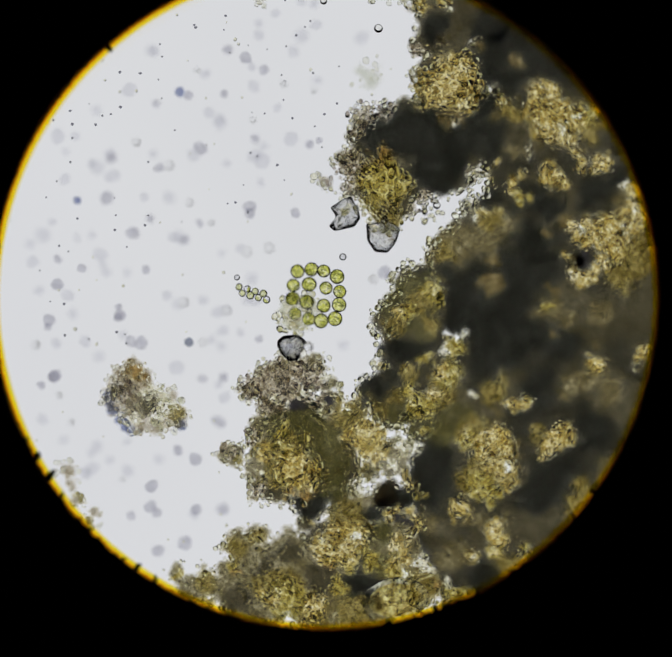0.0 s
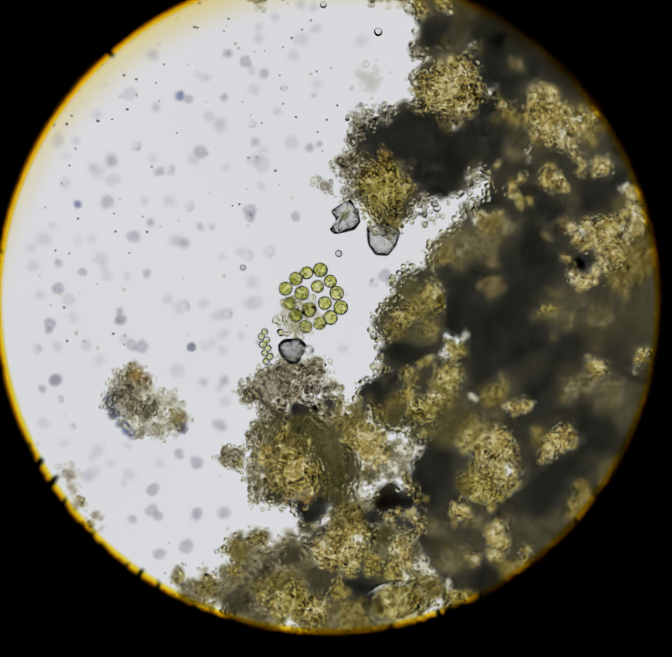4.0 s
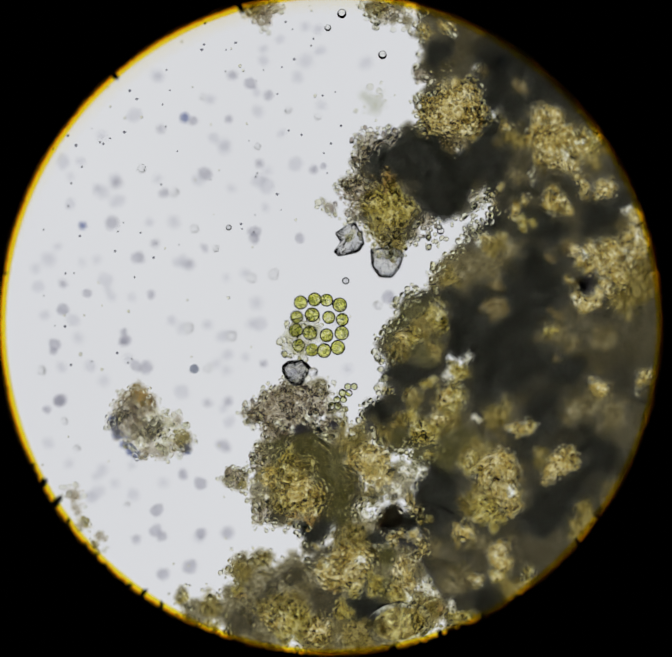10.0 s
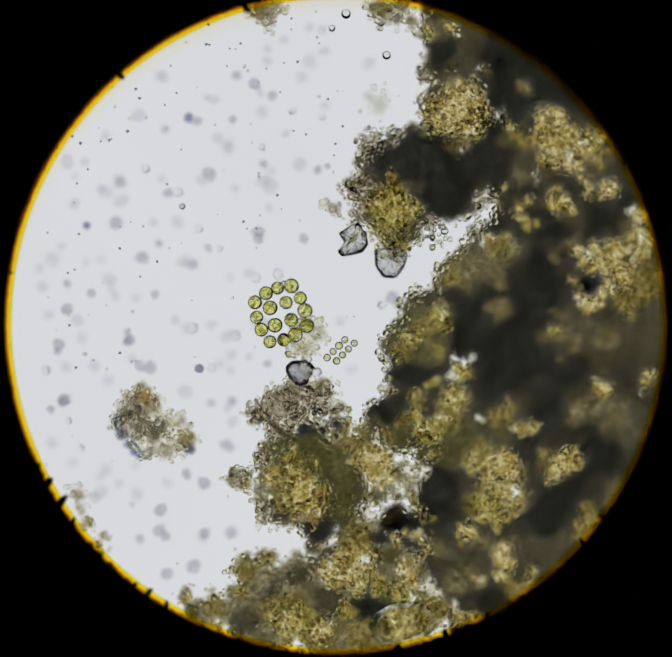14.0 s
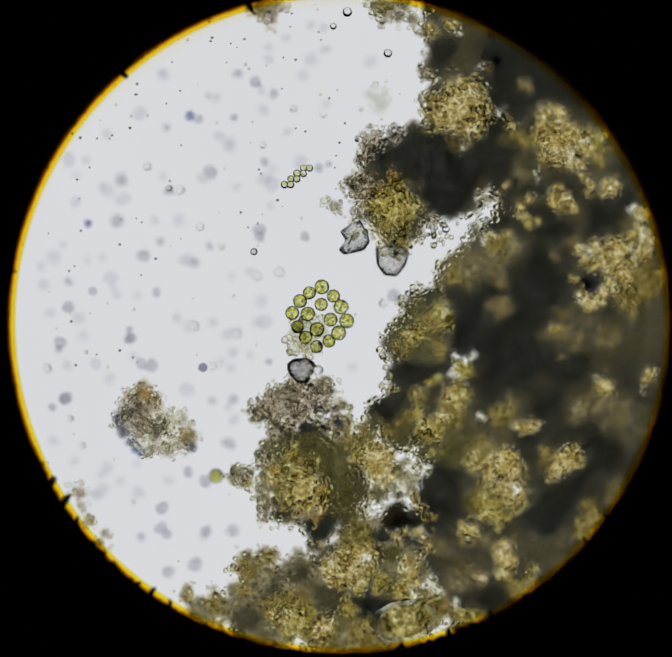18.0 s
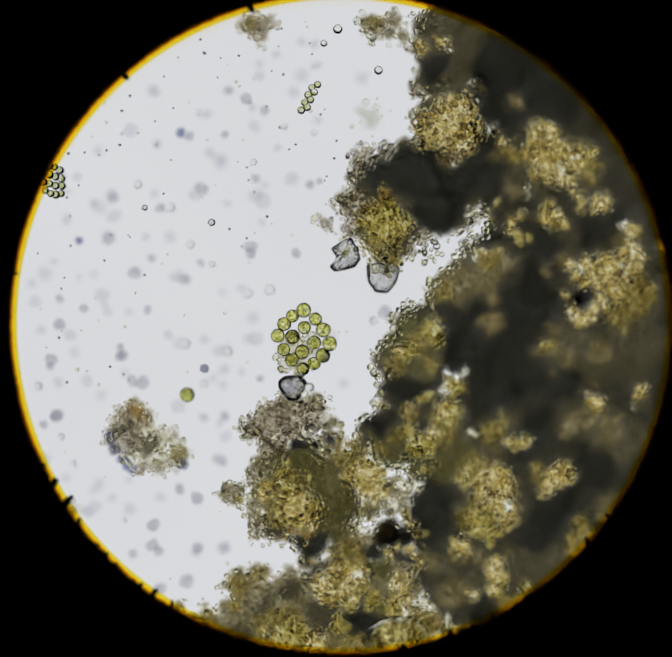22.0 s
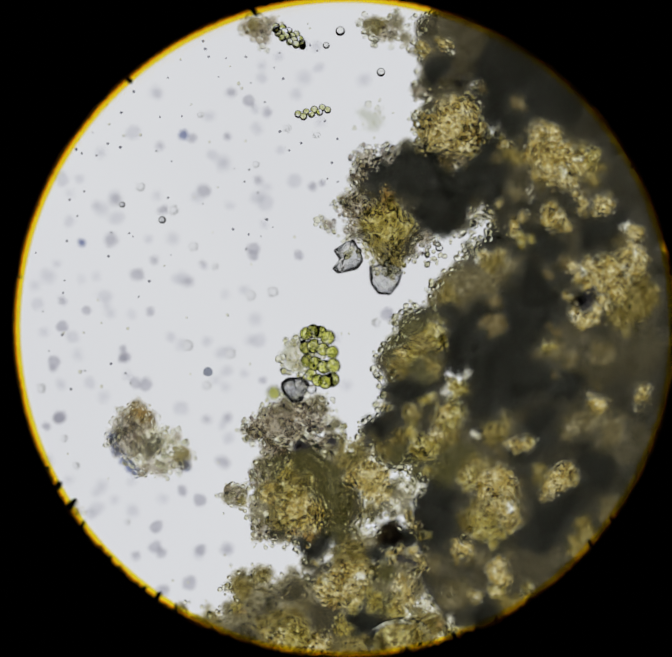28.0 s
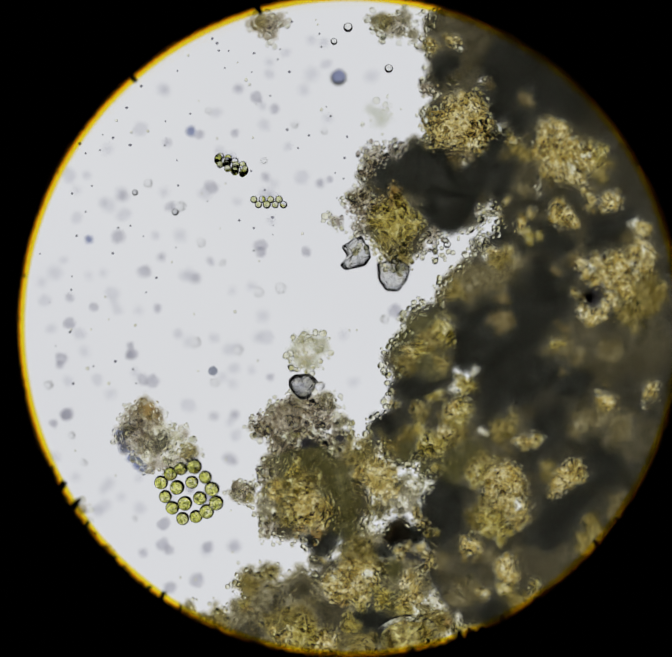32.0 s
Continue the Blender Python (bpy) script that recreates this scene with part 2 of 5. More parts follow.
PLANS["north"] = dict(
    base=((1068, 3, 110), (1043, 93, 72), (1053, 193, 92), (995, 213, 36), (973, 328, 105), (883, 333, 58), (1033, 373, 85), (848, 283, 36), (838, 318, 30), (903, 443, 72), (863, 423, 55), (821, 383, 38), (821, 443, 26), (941, 483, 36), (1083, 343, 66), (908, 505, 40), (983, 443, 36), (908, 265, 24), (968, 18, 20), (973, 113, 20), (768, 424, 12), (751, 422, 8), (795, 363, 14), (1103, 403, 30), (1105, 268, 44)),
    d=((1053, 63, 40), (1028, 73, 40), (883, 483, 55), (928, 488, 30), (843, 373, 30)),
    k=((993, 308, 75), (933, 308, 58), (888, 323, 45), (1028, 383, 72), (1013, 423, 45), (1083, 318, 52), (1043, 268, 40), (1113, 253, 45), (1068, 363, 45), (858, 338, 28), (1018, 63, 34)),
    r=((1058, 273, 32), (863, 383, 22)),
    a=((901, 357, 19),),
    g=((851, 265, 34), (833, 311, 30), (818, 393, 34), (821, 433, 24), (913, 261, 20), (973, 113, 16), (771, 423, 12), (798, 368, 14), (1108, 408, 20), (988, 468, 24)),
    o=((913, 511, 26), (863, 488, 25)),
    y=((893, 431, 52), (931, 433, 34), (868, 423, 30), (898, 401, 38)),
    t=((1048, 193, 60), (1013, 223, 46), (1083, 173, 44), (1093, 228, 36), (1003, 178, 26), (1113, 201, 26), (1033, 3, 22), (973, 18, 22)),
    p=((1045, 27, 10), (968, 165, 12)),
)
PLANS["upper"] = dict(
    base=((1313, 193, 170), (1243, 363, 130), (1433, 393, 150), (1168, 273, 70), (1168, 373, 42), (1188, 493, 80), (1153, 143, 70), (1223, 73, 120), (1148, 438, 24), (1103, 488, 28), (1363, 293, 120), (1453, 183, 150), (1333, 3, 150), (1543, 363, 110)),
    d=((1198, 288, 32), (1233, 328, 40), (1163, 513, 46), (1343, 343, 50), (1313, 483, 60)),
    k=((1183, 73, 90), (1283, 133, 80), (1133, 193, 55), (1158, 293, 36), (1208, 198, 40), (1148, 328, 36), (1413, 448, 60), (1388, 473, 40), (1423, 413, 32), (1143, 463, 26), (1198, 488, 20), (1243, 463, 40), (1323, 383, 26)),
    r=((1203, 148, 22), (1123, 113, 20)),
    q=((1163, 278, 18), (1198, 348, 20), (1223, 263, 26), (1253, 208, 26), (1333, 243, 26), (1463, 483, 30)),
    o=((1383, 303, 30), (1203, 263, 22), (1153, 508, 30)),
    y=((1361, 273, 30), (1385, 263, 16), (1215, 455, 16)),
    t=((1248, 233, 28), (1283, 218, 30), (1305, 243, 26), (1273, 273, 46), (1295, 313, 44), (1325, 333, 30), (1333, 283, 30), (1255, 313, 25), (1233, 258, 20), (1173, 233, 24), (1161, 383, 12), (1353, 373, 22), (1408, 378, 25), (1393, 399, 14), (1355, 399, 16), (1283, 413, 32), (1305, 433, 22), (1271, 398, 16), (1225, 403, 13), (1198, 425, 22), (1133, 413, 14), (1133, 493, 16), (1481, 448, 20), (1475, 495, 24), (1488, 518, 30)),
    p=((1318, 305, 15), (1339, 275, 11), (1181, 240, 12), (1233, 353, 12), (1241, 363, 10), (1113, 409, 16), (1461, 443, 13), (1107, 491, 18)),
)
PLANS["middle"] = dict(
    base=((1103, 623, 118), (983, 683, 74), (943, 743, 75), (993, 803, 105), (888, 743, 28), (1283, 643, 240), (1443, 633, 180), (1133, 823, 180), (1183, 563, 90), (908, 823, 30), (888, 855, 18), (1043, 573, 36), (1573, 643, 140)),
    d=((943, 638, 28), (1033, 583, 44), (1083, 548, 42), (1143, 553, 40), (1183, 523, 50), (1483, 723, 80), (1383, 743, 70), (1323, 703, 60), (983, 593, 30), (888, 743, 24)),
    k=((1213, 583, 70), (1183, 663, 90), (1093, 728, 80), (1143, 803, 90), (1243, 663, 60), (1213, 763, 70), (1073, 653, 55), (933, 808, 46), (903, 823, 30), (983, 808, 32), (998, 628, 28), (1293, 593, 34), (1283, 473, 36), (1313, 803, 50)),
    r=((1148, 658, 32), (1268, 548, 17), (1288, 783, 18), (1293, 678, 14), (1323, 528, 22), (1153, 603, 20)),
    q=((1283, 718, 30), (1328, 738, 20), (1403, 733, 30), (1343, 695, 12), (1073, 568, 46), (1138, 543, 46), (1008, 603, 32), (1183, 523, 30), (1483, 623, 36)),
    m=((968, 693, 60), (928, 708, 40), (983, 758, 46)),
    o=((983, 708, 34), (938, 733, 28), (1043, 588, 26), (1473, 608, 46), (1453, 643, 40), (923, 758, 30), (1003, 763, 26), (1498, 583, 36)),
    y=((1013, 678, 28), (1025, 705, 20), (1273, 715, 14), (958, 733, 20)),
    t=((1423, 533, 46), (1383, 523, 24), (1393, 563, 34), (1433, 575, 34), (1461, 543, 26), (1345, 545, 22), (1321, 593, 20), (1328, 625, 20), (1353, 649, 26), (1379, 643, 15), (1405, 618, 20), (933, 723, 18), (1488, 533, 26)),
    p=((1361, 533, 10), (1078, 777, 13)),
    k2=((1369, 601, 19),),
    w=((1055, 781, 14),),
)
PLANS["lower"] = dict(
    base=((923, 928, 80), (873, 915, 42), (1043, 903, 110), (1133, 933, 130), (1333, 943, 240), (1503, 843, 130), (1093, 1063, 110), (1223, 1063, 150), (1413, 1093, 120), (1015, 1073, 46), (1018, 1143, 48), (993, 1003, 54), (983, 953, 44), (1513, 993, 130), (1483, 1173, 140), (995, 1078, 36), (998, 1143, 38), (975, 1115, 34)),
    d=((1403, 923, 60), (1463, 943, 60), (1123, 983, 50), (1183, 903, 50), (1083, 943, 40)),
    k=((873, 911, 34), (918, 893, 24), (1103, 873, 50), (1203, 981, 32), (1018, 1093, 60), (1023, 1143, 50), (1263, 903, 50), (1263, 1123, 50), (1313, 1103, 60), (1243, 953, 20), (1373, 1003, 50), (1233, 1093, 24)),
    m=((938, 978, 50), (1033, 993, 58), (943, 1008, 40), (1083, 973, 30)),
    q=((1313, 918, 24), (1335, 893, 28), (1361, 888, 32), (1423, 913, 38), (1398, 803, 11), (1408, 1083, 18), (1413, 1105, 18), (1198, 1043, 20), (1163, 968, 18)),
    o=((953, 875, 26), (923, 923, 22), (1045, 923, 36), (1148, 913, 36), (1103, 1005, 36), (1123, 1103, 42), (1253, 1008, 22), (883, 953, 26), (1083, 1123, 26), (1358, 1143, 30)),
    y=((1045, 873, 36), (1058, 813, 26), (958, 913, 24), (995, 943, 30), (973, 953, 26), (993, 843, 18), (1231, 928, 14), (993, 1008, 14), (1123, 1138, 30), (1145, 1158, 26), (1101, 1128, 20), (1083, 1028, 20)),
    t=((1028, 865, 20), (1018, 913, 20), (1393, 851, 28), (1493, 833, 26), (1213, 938, 22), (1197, 945, 18), (1305, 1018, 28), (1283, 1043, 28), (1320, 1003, 22), (1263, 1063, 18), (1328, 1023, 20), (1163, 1033, 42), (1113, 1058, 30), (1133, 1043, 26), (1175, 1093, 42), (1158, 1085, 26), (1199, 1113, 28), (1188, 1135, 26), (888, 848, 16)),
    p=((1033, 823, 14), (1103, 928, 12), (1178, 1083, 18), (1483, 855, 12), (933, 915, 8)),
)
PLANS["south"] = dict(
    base=((1233, 1213, 190), (1043, 1233, 70), (1113, 1343, 110), (1343, 1173, 90), (1033, 1173, 60), (1033, 1313, 50), (1003, 1215, 46), (1333, 1313, 150), (1183, 1413, 110), (983, 1181, 40), (998, 1253, 48), (983, 1228, 36)),
    d=((1043, 1223, 40), (1213, 1223, 50), (1043, 1273, 40), (1113, 1273, 40), (1283, 1233, 60)),
    k=((1133, 1331, 42), (1083, 1345, 30), (1243, 1158, 50), (1033, 1183, 36), (1313, 1143, 50), (1113, 1168, 24)),
    q=((1078, 1158, 20), (1123, 1221, 26), (1068, 1288, 22), (1003, 1228, 26), (1053, 1315, 34), (1358, 1158, 26)),
    o=((1203, 1328, 40), (1343, 1188, 36), (1173, 1308, 20)),
    y=((1228, 1273, 16), (1219, 1295, 14), (1083, 1381, 20), (1153, 1281, 20)),
    t=((1073, 1188, 28), (1089, 1205, 16), (1158, 1253, 35), (1175, 1228, 20), (1095, 1303, 20)),
    p=((1091, 1301, 9),),
)
PLANS["west"] = dict(
    base=((683, 883, 58), (585, 905, 36), (628, 893, 48), (725, 873, 48), (763, 888, 28), (773, 948, 42), (673, 973, 80), (673, 1053, 95), (743, 1043, 80), (623, 1033, 40), (608, 1093, 38), (643, 1133, 50), (723, 1153, 58), (783, 1093, 70), (803, 1163, 50), (595, 1143, 24), (548, 1055, 24), (521, 1061, 16), (549, 1075, 18), (608, 988, 30), (803, 993, 50), (833, 953, 36), (663, 843, 20), (735, 1188, 38)),
    d=((588, 923, 28), (623, 1148, 36), (813, 1093, 40)),
    m=((683, 978, 58), (725, 1005, 46), (643, 988, 25), (753, 1033, 50), (773, 1083, 46), (783, 1133, 40), (705, 1035, 34)),
    k=((728, 1178, 36), (703, 1179, 24), (758, 1165, 24), (723, 943, 12)),
    k2=((695, 949, 16), (770, 943, 16)),
    r=((695, 888, 24), (673, 863, 18)),
    g=((623, 893, 44), (583, 898, 26), (688, 873, 40), (725, 883, 40), (663, 928, 40), (735, 923, 34), (618, 943, 26), (543, 1058, 22), (583, 1018, 18), (598, 1138, 22), (643, 843, 14)),
    o=((823, 943, 30), (813, 983, 26), (643, 1073, 30), (633, 1113, 26), (623, 1038, 28), (673, 1043, 30), (843, 1093, 20)),
    y=((658, 1038, 20), (673, 1103, 40), (718, 1023, 12), (663, 1003, 13), (551, 1075, 10)),
    t=((685, 1091, 44), (715, 1083, 34), (728, 1115, 30), (623, 1041, 16), (819, 1028, 15), (618, 1073, 14)),
    a=((705, 1149, 14), (668, 1148, 14), (738, 1151, 10)),
    p=((765, 878, 22), (703, 913, 18), (638, 928, 13), (673, 943, 10), (605, 1105, 14), (843, 1135, 26), (743, 953, 12)),
)
PLANS["pale"] = dict(
    base=((853, 1025, 52), (931, 1048, 36), (968, 1051, 24), (913, 1088, 28), (943, 1103, 20), (951, 1128, 18), (968, 1151, 16), (863, 1093, 30)),
    d=((881, 1111, 26), (915, 1131, 26), (958, 1143, 20)),
    o=((843, 983, 22),),
    y=((968, 1153, 14),),
    t=((853, 1025, 50), (943, 1098, 15), (951, 1125, 14), (819, 1028, 14), (883, 1073, 14)),
    p=((933, 1045, 25), (968, 1048, 15), (913, 1081, 16)),
)
PLANS["rim"] = dict(
    base=((553, 1273, 34), (598, 1253, 28), (583, 1313, 60), (543, 1343, 50), (413, 1338, 20), (473, 1338, 22), (483, 1373, 45), (443, 1373, 36), (633, 1313, 58), (673, 1265, 26), (683, 1343, 90), (763, 1283, 78), (813, 1223, 60), (783, 1383, 120), (583, 1413, 80), (883, 1273, 66), (883, 1383, 110), (943, 1273, 50), (983, 1363, 60), (945, 1211, 42), (853, 1183, 40), (673, 1241, 14), (718, 1223, 30), (1053, 1383, 40), (905, 1165, 46), (873, 1205, 30), (945, 1161, 42), (958, 1188, 30)),
    d=((553, 1393, 34), (623, 1318, 24), (723, 1233, 30), (673, 1295, 28), (743, 1353, 38)),
    k=((845, 1373, 46), (829, 1343, 30), (888, 1193, 30), (921, 1163, 32), (903, 1158, 24), (961, 1165, 24)),
    m=((888, 1243, 30), (895, 1315, 28), (863, 1233, 20)),
    o=((553, 1278, 28), (635, 1373, 40), (815, 1203, 46), (603, 1263, 22), (723, 1423, 50), (673, 1373, 30), (483, 1353, 26), (823, 1423, 40), (983, 1383, 50)),
    y=((665, 1405, 44), (845, 1275, 26), (805, 1313, 30), (788, 1368, 20), (869, 1308, 25), (548, 1323, 16), (928, 1333, 34), (413, 1338, 14), (1053, 1388, 24), (473, 1413, 24)),
    a=((768, 1315, 18), (555, 1331, 9), (1013, 1375, 10)),
    t=((753, 1273, 36), (825, 1253, 40), (788, 1288, 40), (783, 1243, 26), (728, 1413, 34), (633, 1403, 20), (938, 1278, 34), (943, 1311, 32), (918, 1205, 18), (933, 1185, 16), (968, 1188, 14), (978, 1208, 12), (963, 1228, 16), (718, 1215, 12)),
    p=((828, 1248, 18), (483, 1388, 11), (983, 1308, 20), (998, 1331, 18), (1008, 1345, 14), (1045, 1371, 16), (953, 1245, 10), (753, 1263, 14), (943, 1343, 20), (928, 1413, 52)),
    k2=((943, 1273, 9), (945, 1215, 13)),
)
PLANS["floc"] = dict(
    base=((303, 883, 44), (283, 928, 44), (328, 943, 58), (365, 973, 42), (415, 968, 28), (323, 993, 24), (305, 851, 18), (383, 928, 24)),
    d=((285, 915, 30), (333, 943, 24)),
    a=((313, 867, 20),),
    g=((295, 928, 30), (283, 893, 24)),
    o=((411, 968, 24),),
    p=((355, 913, 26), (383, 946, 24), (368, 983, 24), (313, 973, 22)),
)
PLANS["veil"] = dict(
    base=((690, 728, 38), (719, 713, 28), (670, 718, 26), (698, 753, 22)),
    p=((690, 728, 24),),
    o=((698, 738, 14),),
)
PLANS["faint"] = dict(
    base=((866, 183, 30), (845, 165, 16), (885, 158, 14)),
)
PLANS["top"] = dict(
    base=((608, -29, 36), (583, -39, 26), (631, -45, 24)),
    g=((613, -23, 20),),
    o=((588, -42, 16),),
)
PLANS["topeast"] = dict(
    base=((881, -31, 34), (913, -21, 24), (865, -43, 26), (943, -13, 18), (923, -47, 30)),
    g=((908, -27, 18),),
    o=((878, -37, 18),),
)
PLANS["rimwest"] = dict(
    base=((155, 1092, 18), (183, 1165, 20), (215, 1190, 14), (170, 1130, 12), (205, 1215, 14)),
    o=((183, 1165, 16), (205, 1215, 12)),
)


# ---- matter: how strongly each kind takes light away, from the colour of light that comes through a clump of it ----
def light(c):
    return tuple((v / 255 / 12.92 if v <= 10 else ((v / 255 + 0.055) / 1.055) ** 2.4) for v in c)


def absorbance(c):
    return np.array([max(0.02, -math.log(min(0.98, a / 0.68))) for a in light(c)])


# k dark humus, e dim humus, d brown humus, m olive-black humus, r rusty, q dull tan, b brown floc, g grey floc, o olive slime, y yellow slime,
# a amber, t tan jelly, p pale slime, v clear slime, k2 small dark pits, w gaps
MATTER = {k: absorbance(c) for k, c in dict(
    k=(37, 37, 31), e=(48, 46, 36), d=(72, 67, 49), m=(78, 74, 43), r=(98, 87, 56), q=(98, 90, 62), b=(112, 105, 78), g=(158, 150, 131), o=(120, 108, 61),
    y=(164, 153, 94), a=(140, 117, 68), t=(180, 167, 115), p=(197, 194, 178), v=(180, 179, 158), f=(194, 195, 187), k2=(40, 38, 38), w=(230, 230, 230)).items()}
ORDER = ("d", "k", "e", "m", "r", "q", "g", "o", "y", "a", "t", "p", "k2", "w")


BEDDED = ("upper", "middle", "lower", "south")


def cloud(x, y, scale, seed):
    """Smooth noise between -1 and 1 over arrays of places."""
    table = np.random.default_rng(seed).uniform(-1, 1, (256, 256))
    x, y = x * scale + 1000.0, y * scale + 1000.0
    i, j = np.floor(x).astype(int), np.floor(y).astype(int)
    a, b = x - i, y - j
    a, b = a * a * (3 - 2 * a), b * b * (3 - 2 * b)
    i, j, i1, j1 = i % 256, j % 256, (i + 1) % 256, (j + 1) % 256
    return (table[i, j] * (1 - a) + table[i1, j] * a) * (1 - b) + (table[i, j1] * (1 - a) + table[i1, j1] * a) * b


def extent(plan, x, y):
    """How far inside a clump's ragged outline places lie, in metres."""
    rag = 0.009 * cloud(x, y, 32, 1) + 0.007 * cloud(x, y, 78, 2) + 0.005 * cloud(x, y, 165, 3)
    best = np.full(x.shape, -9.0)
    for u, v, r in PLANS[plan]["base"]:
        cx, cy = spot(u, v)
        best = np.maximum(best, r / 1000 - np.hypot(x - cx, y - cy))
    return best + rag


def matter_at(x, y, ground, soft=0.5):
    """The absorbance of the matter at places: the clump's own, with each lump of another kind blended in."""
    wx = x + 0.012 * cloud(x, y, 28, 4) + 0.010 * cloud(x, y, 70, 5) + 0.006 * cloud(x, y, 160, 6)
    wy = y + 0.012 * cloud(x, y, 28, 7) + 0.010 * cloud(x, y, 70, 8) + 0.006 * cloud(x, y, 160, 9)
    out = np.ones(x.shape + (3,)) * MATTER[ground]
    x0, x1, y0, y1 = x.min(), x.max(), y.min(), y.max()
    for k in ORDER:
        for title, plan in PLANS.items():
            for u, v, r in plan.get(k, ()):
                cx, cy = spot(u, v)
                r = r / 1000
                if cx + 2 * r < x0 or cx - 2 * r > x1 or cy + 2 * r < y0 or cy - 2 * r > y1:
                    continue
                far = np.hypot(wx - cx, wy - cy) / r
                if title in BEDDED and k in "qoyt":  # these lie in a ring of thinner brown humus
                    w = (0.65 * np.clip((1.75 - far) / 0.7, 0, 1) * np.clip((far - 0.6) / 0.4, 0, 1))[..., None]
                    out = out * (1 - w) + np.minimum(out, MATTER["d"]) * w
                w = np.clip((1.18 - far) / soft, 0, 1)
                w = (w * w * (3 - 2 * w))[..., None]
                out = out * (1 - w) + MATTER[k] * w
    rough = np.clip(1.3 / np.maximum(out.mean(axis=-1), 0.1), 0.25, 1.2)
    mottle = 1 + 0.06 * cloud(x, y, 11, 13) + rough * (0.18 * cloud(x, y, 30, 10) + 0.25 * cloud(x, y, 66, 11) + 0.2 * cloud(x, y, 140, 14))
    return out * mottle[..., None]


def sheet_material(name, coarse, fine, coarse_scale, fine_scale, ior):
    """Matter that takes light away by its absorbance, mottled coarsely and grained finely; strong mottling also
    imitates glints.
    """
    m, nodes, links, out = material(name)
    at = nodes.new("ShaderNodeTexCoord")
    given = nodes.new("ShaderNodeAttribute")
    given.attribute_name = "absorbance"
    blot = nodes.new("ShaderNodeTexNoise")
    blot.inputs["Scale"].default_value = coarse_scale
    blot.inputs["Detail"].default_value = 5.0
    blot.inputs["Roughness"].default_value = 0.65
    blot.inputs["Distortion"].default_value = 2.2
    cells = nodes.new("ShaderNodeTexVoronoi")
    cells.inputs["Scale"].default_value = fine_scale
    warp = nodes.new("ShaderNodeVectorMath")
    warp.operation = "MULTIPLY_ADD"
    links.new(blot.outputs["Color"], warp.inputs[0])
    warp.inputs[1].default_value = (0.03, 0.03, 0.03)
    links.new(at.outputs["Object"], warp.inputs[2])
    links.new(warp.outputs[0], cells.inputs["Vector"])
    links.new(at.outputs["Object"], blot.inputs["Vector"])
    maps = []
    for source, spread in ((blot.outputs["Fac"], coarse), (cells.outputs["Distance"], fine)):
        r = nodes.new("ShaderNodeMapRange")
        r.inputs["From Min"].default_value, r.inputs["From Max"].default_value = (0.3, 0.7) if not maps else (0.15, 0.75)
        r.inputs["To Min"].default_value, r.inputs["To Max"].default_value = 1 - spread, 1 + spread
        links.new(source, r.inputs["Value"])
        maps.append(r)
    both = nodes.new("ShaderNodeMath")
    both.operation = "MULTIPLY"
    for k, r in enumerate(maps):
        links.new(r.outputs["Result"], both.inputs[k])
    scale = nodes.new("ShaderNodeMath")
    scale.operation = "MULTIPLY"
    scale.inputs[1].default_value = -0.5  # half at either face of the sheet
    links.new(both.outputs[0], scale.inputs[0])
    deep = nodes.new("ShaderNodeVectorMath")
    deep.operation = "SCALE"
    links.new(given.outputs["Vector"], deep.inputs[0])
    links.new(scale.outputs[0], deep.inputs["Scale"])
    split, join = nodes.new("ShaderNodeSeparateXYZ"), nodes.new("ShaderNodeCombineColor")
    links.new(deep.outputs[0], split.inputs[0])
    for k in range(3):
        e = nodes.new("ShaderNodeMath")
        e.operation = "EXPONENT"
        links.new(split.outputs[k], e.inputs[0])
        links.new(e.outputs[0], join.inputs[k])
    if ior:
        clear = nodes.new("ShaderNodeBsdfRefraction")
        clear.inputs["IOR"].default_value = ior
        clear.inputs["Roughness"].default_value = 0.0
    else:
        clear = nodes.new("ShaderNodeBsdfTransparent")
    links.new(join.outputs[0], clear.inputs["Color"])
    links.new(clear.outputs[0], out.inputs["Surface"])
    return m


# wide spread: real grain, with glints of light put into the tint
M_UPPER = sheet_material("crumbly_humus", 0.72, 0.70, 62, 110, 1.02)
M_LOWER = sheet_material("deep_humus", 0.10, 0.03, 22, 60, 0)
CELL = 0.005


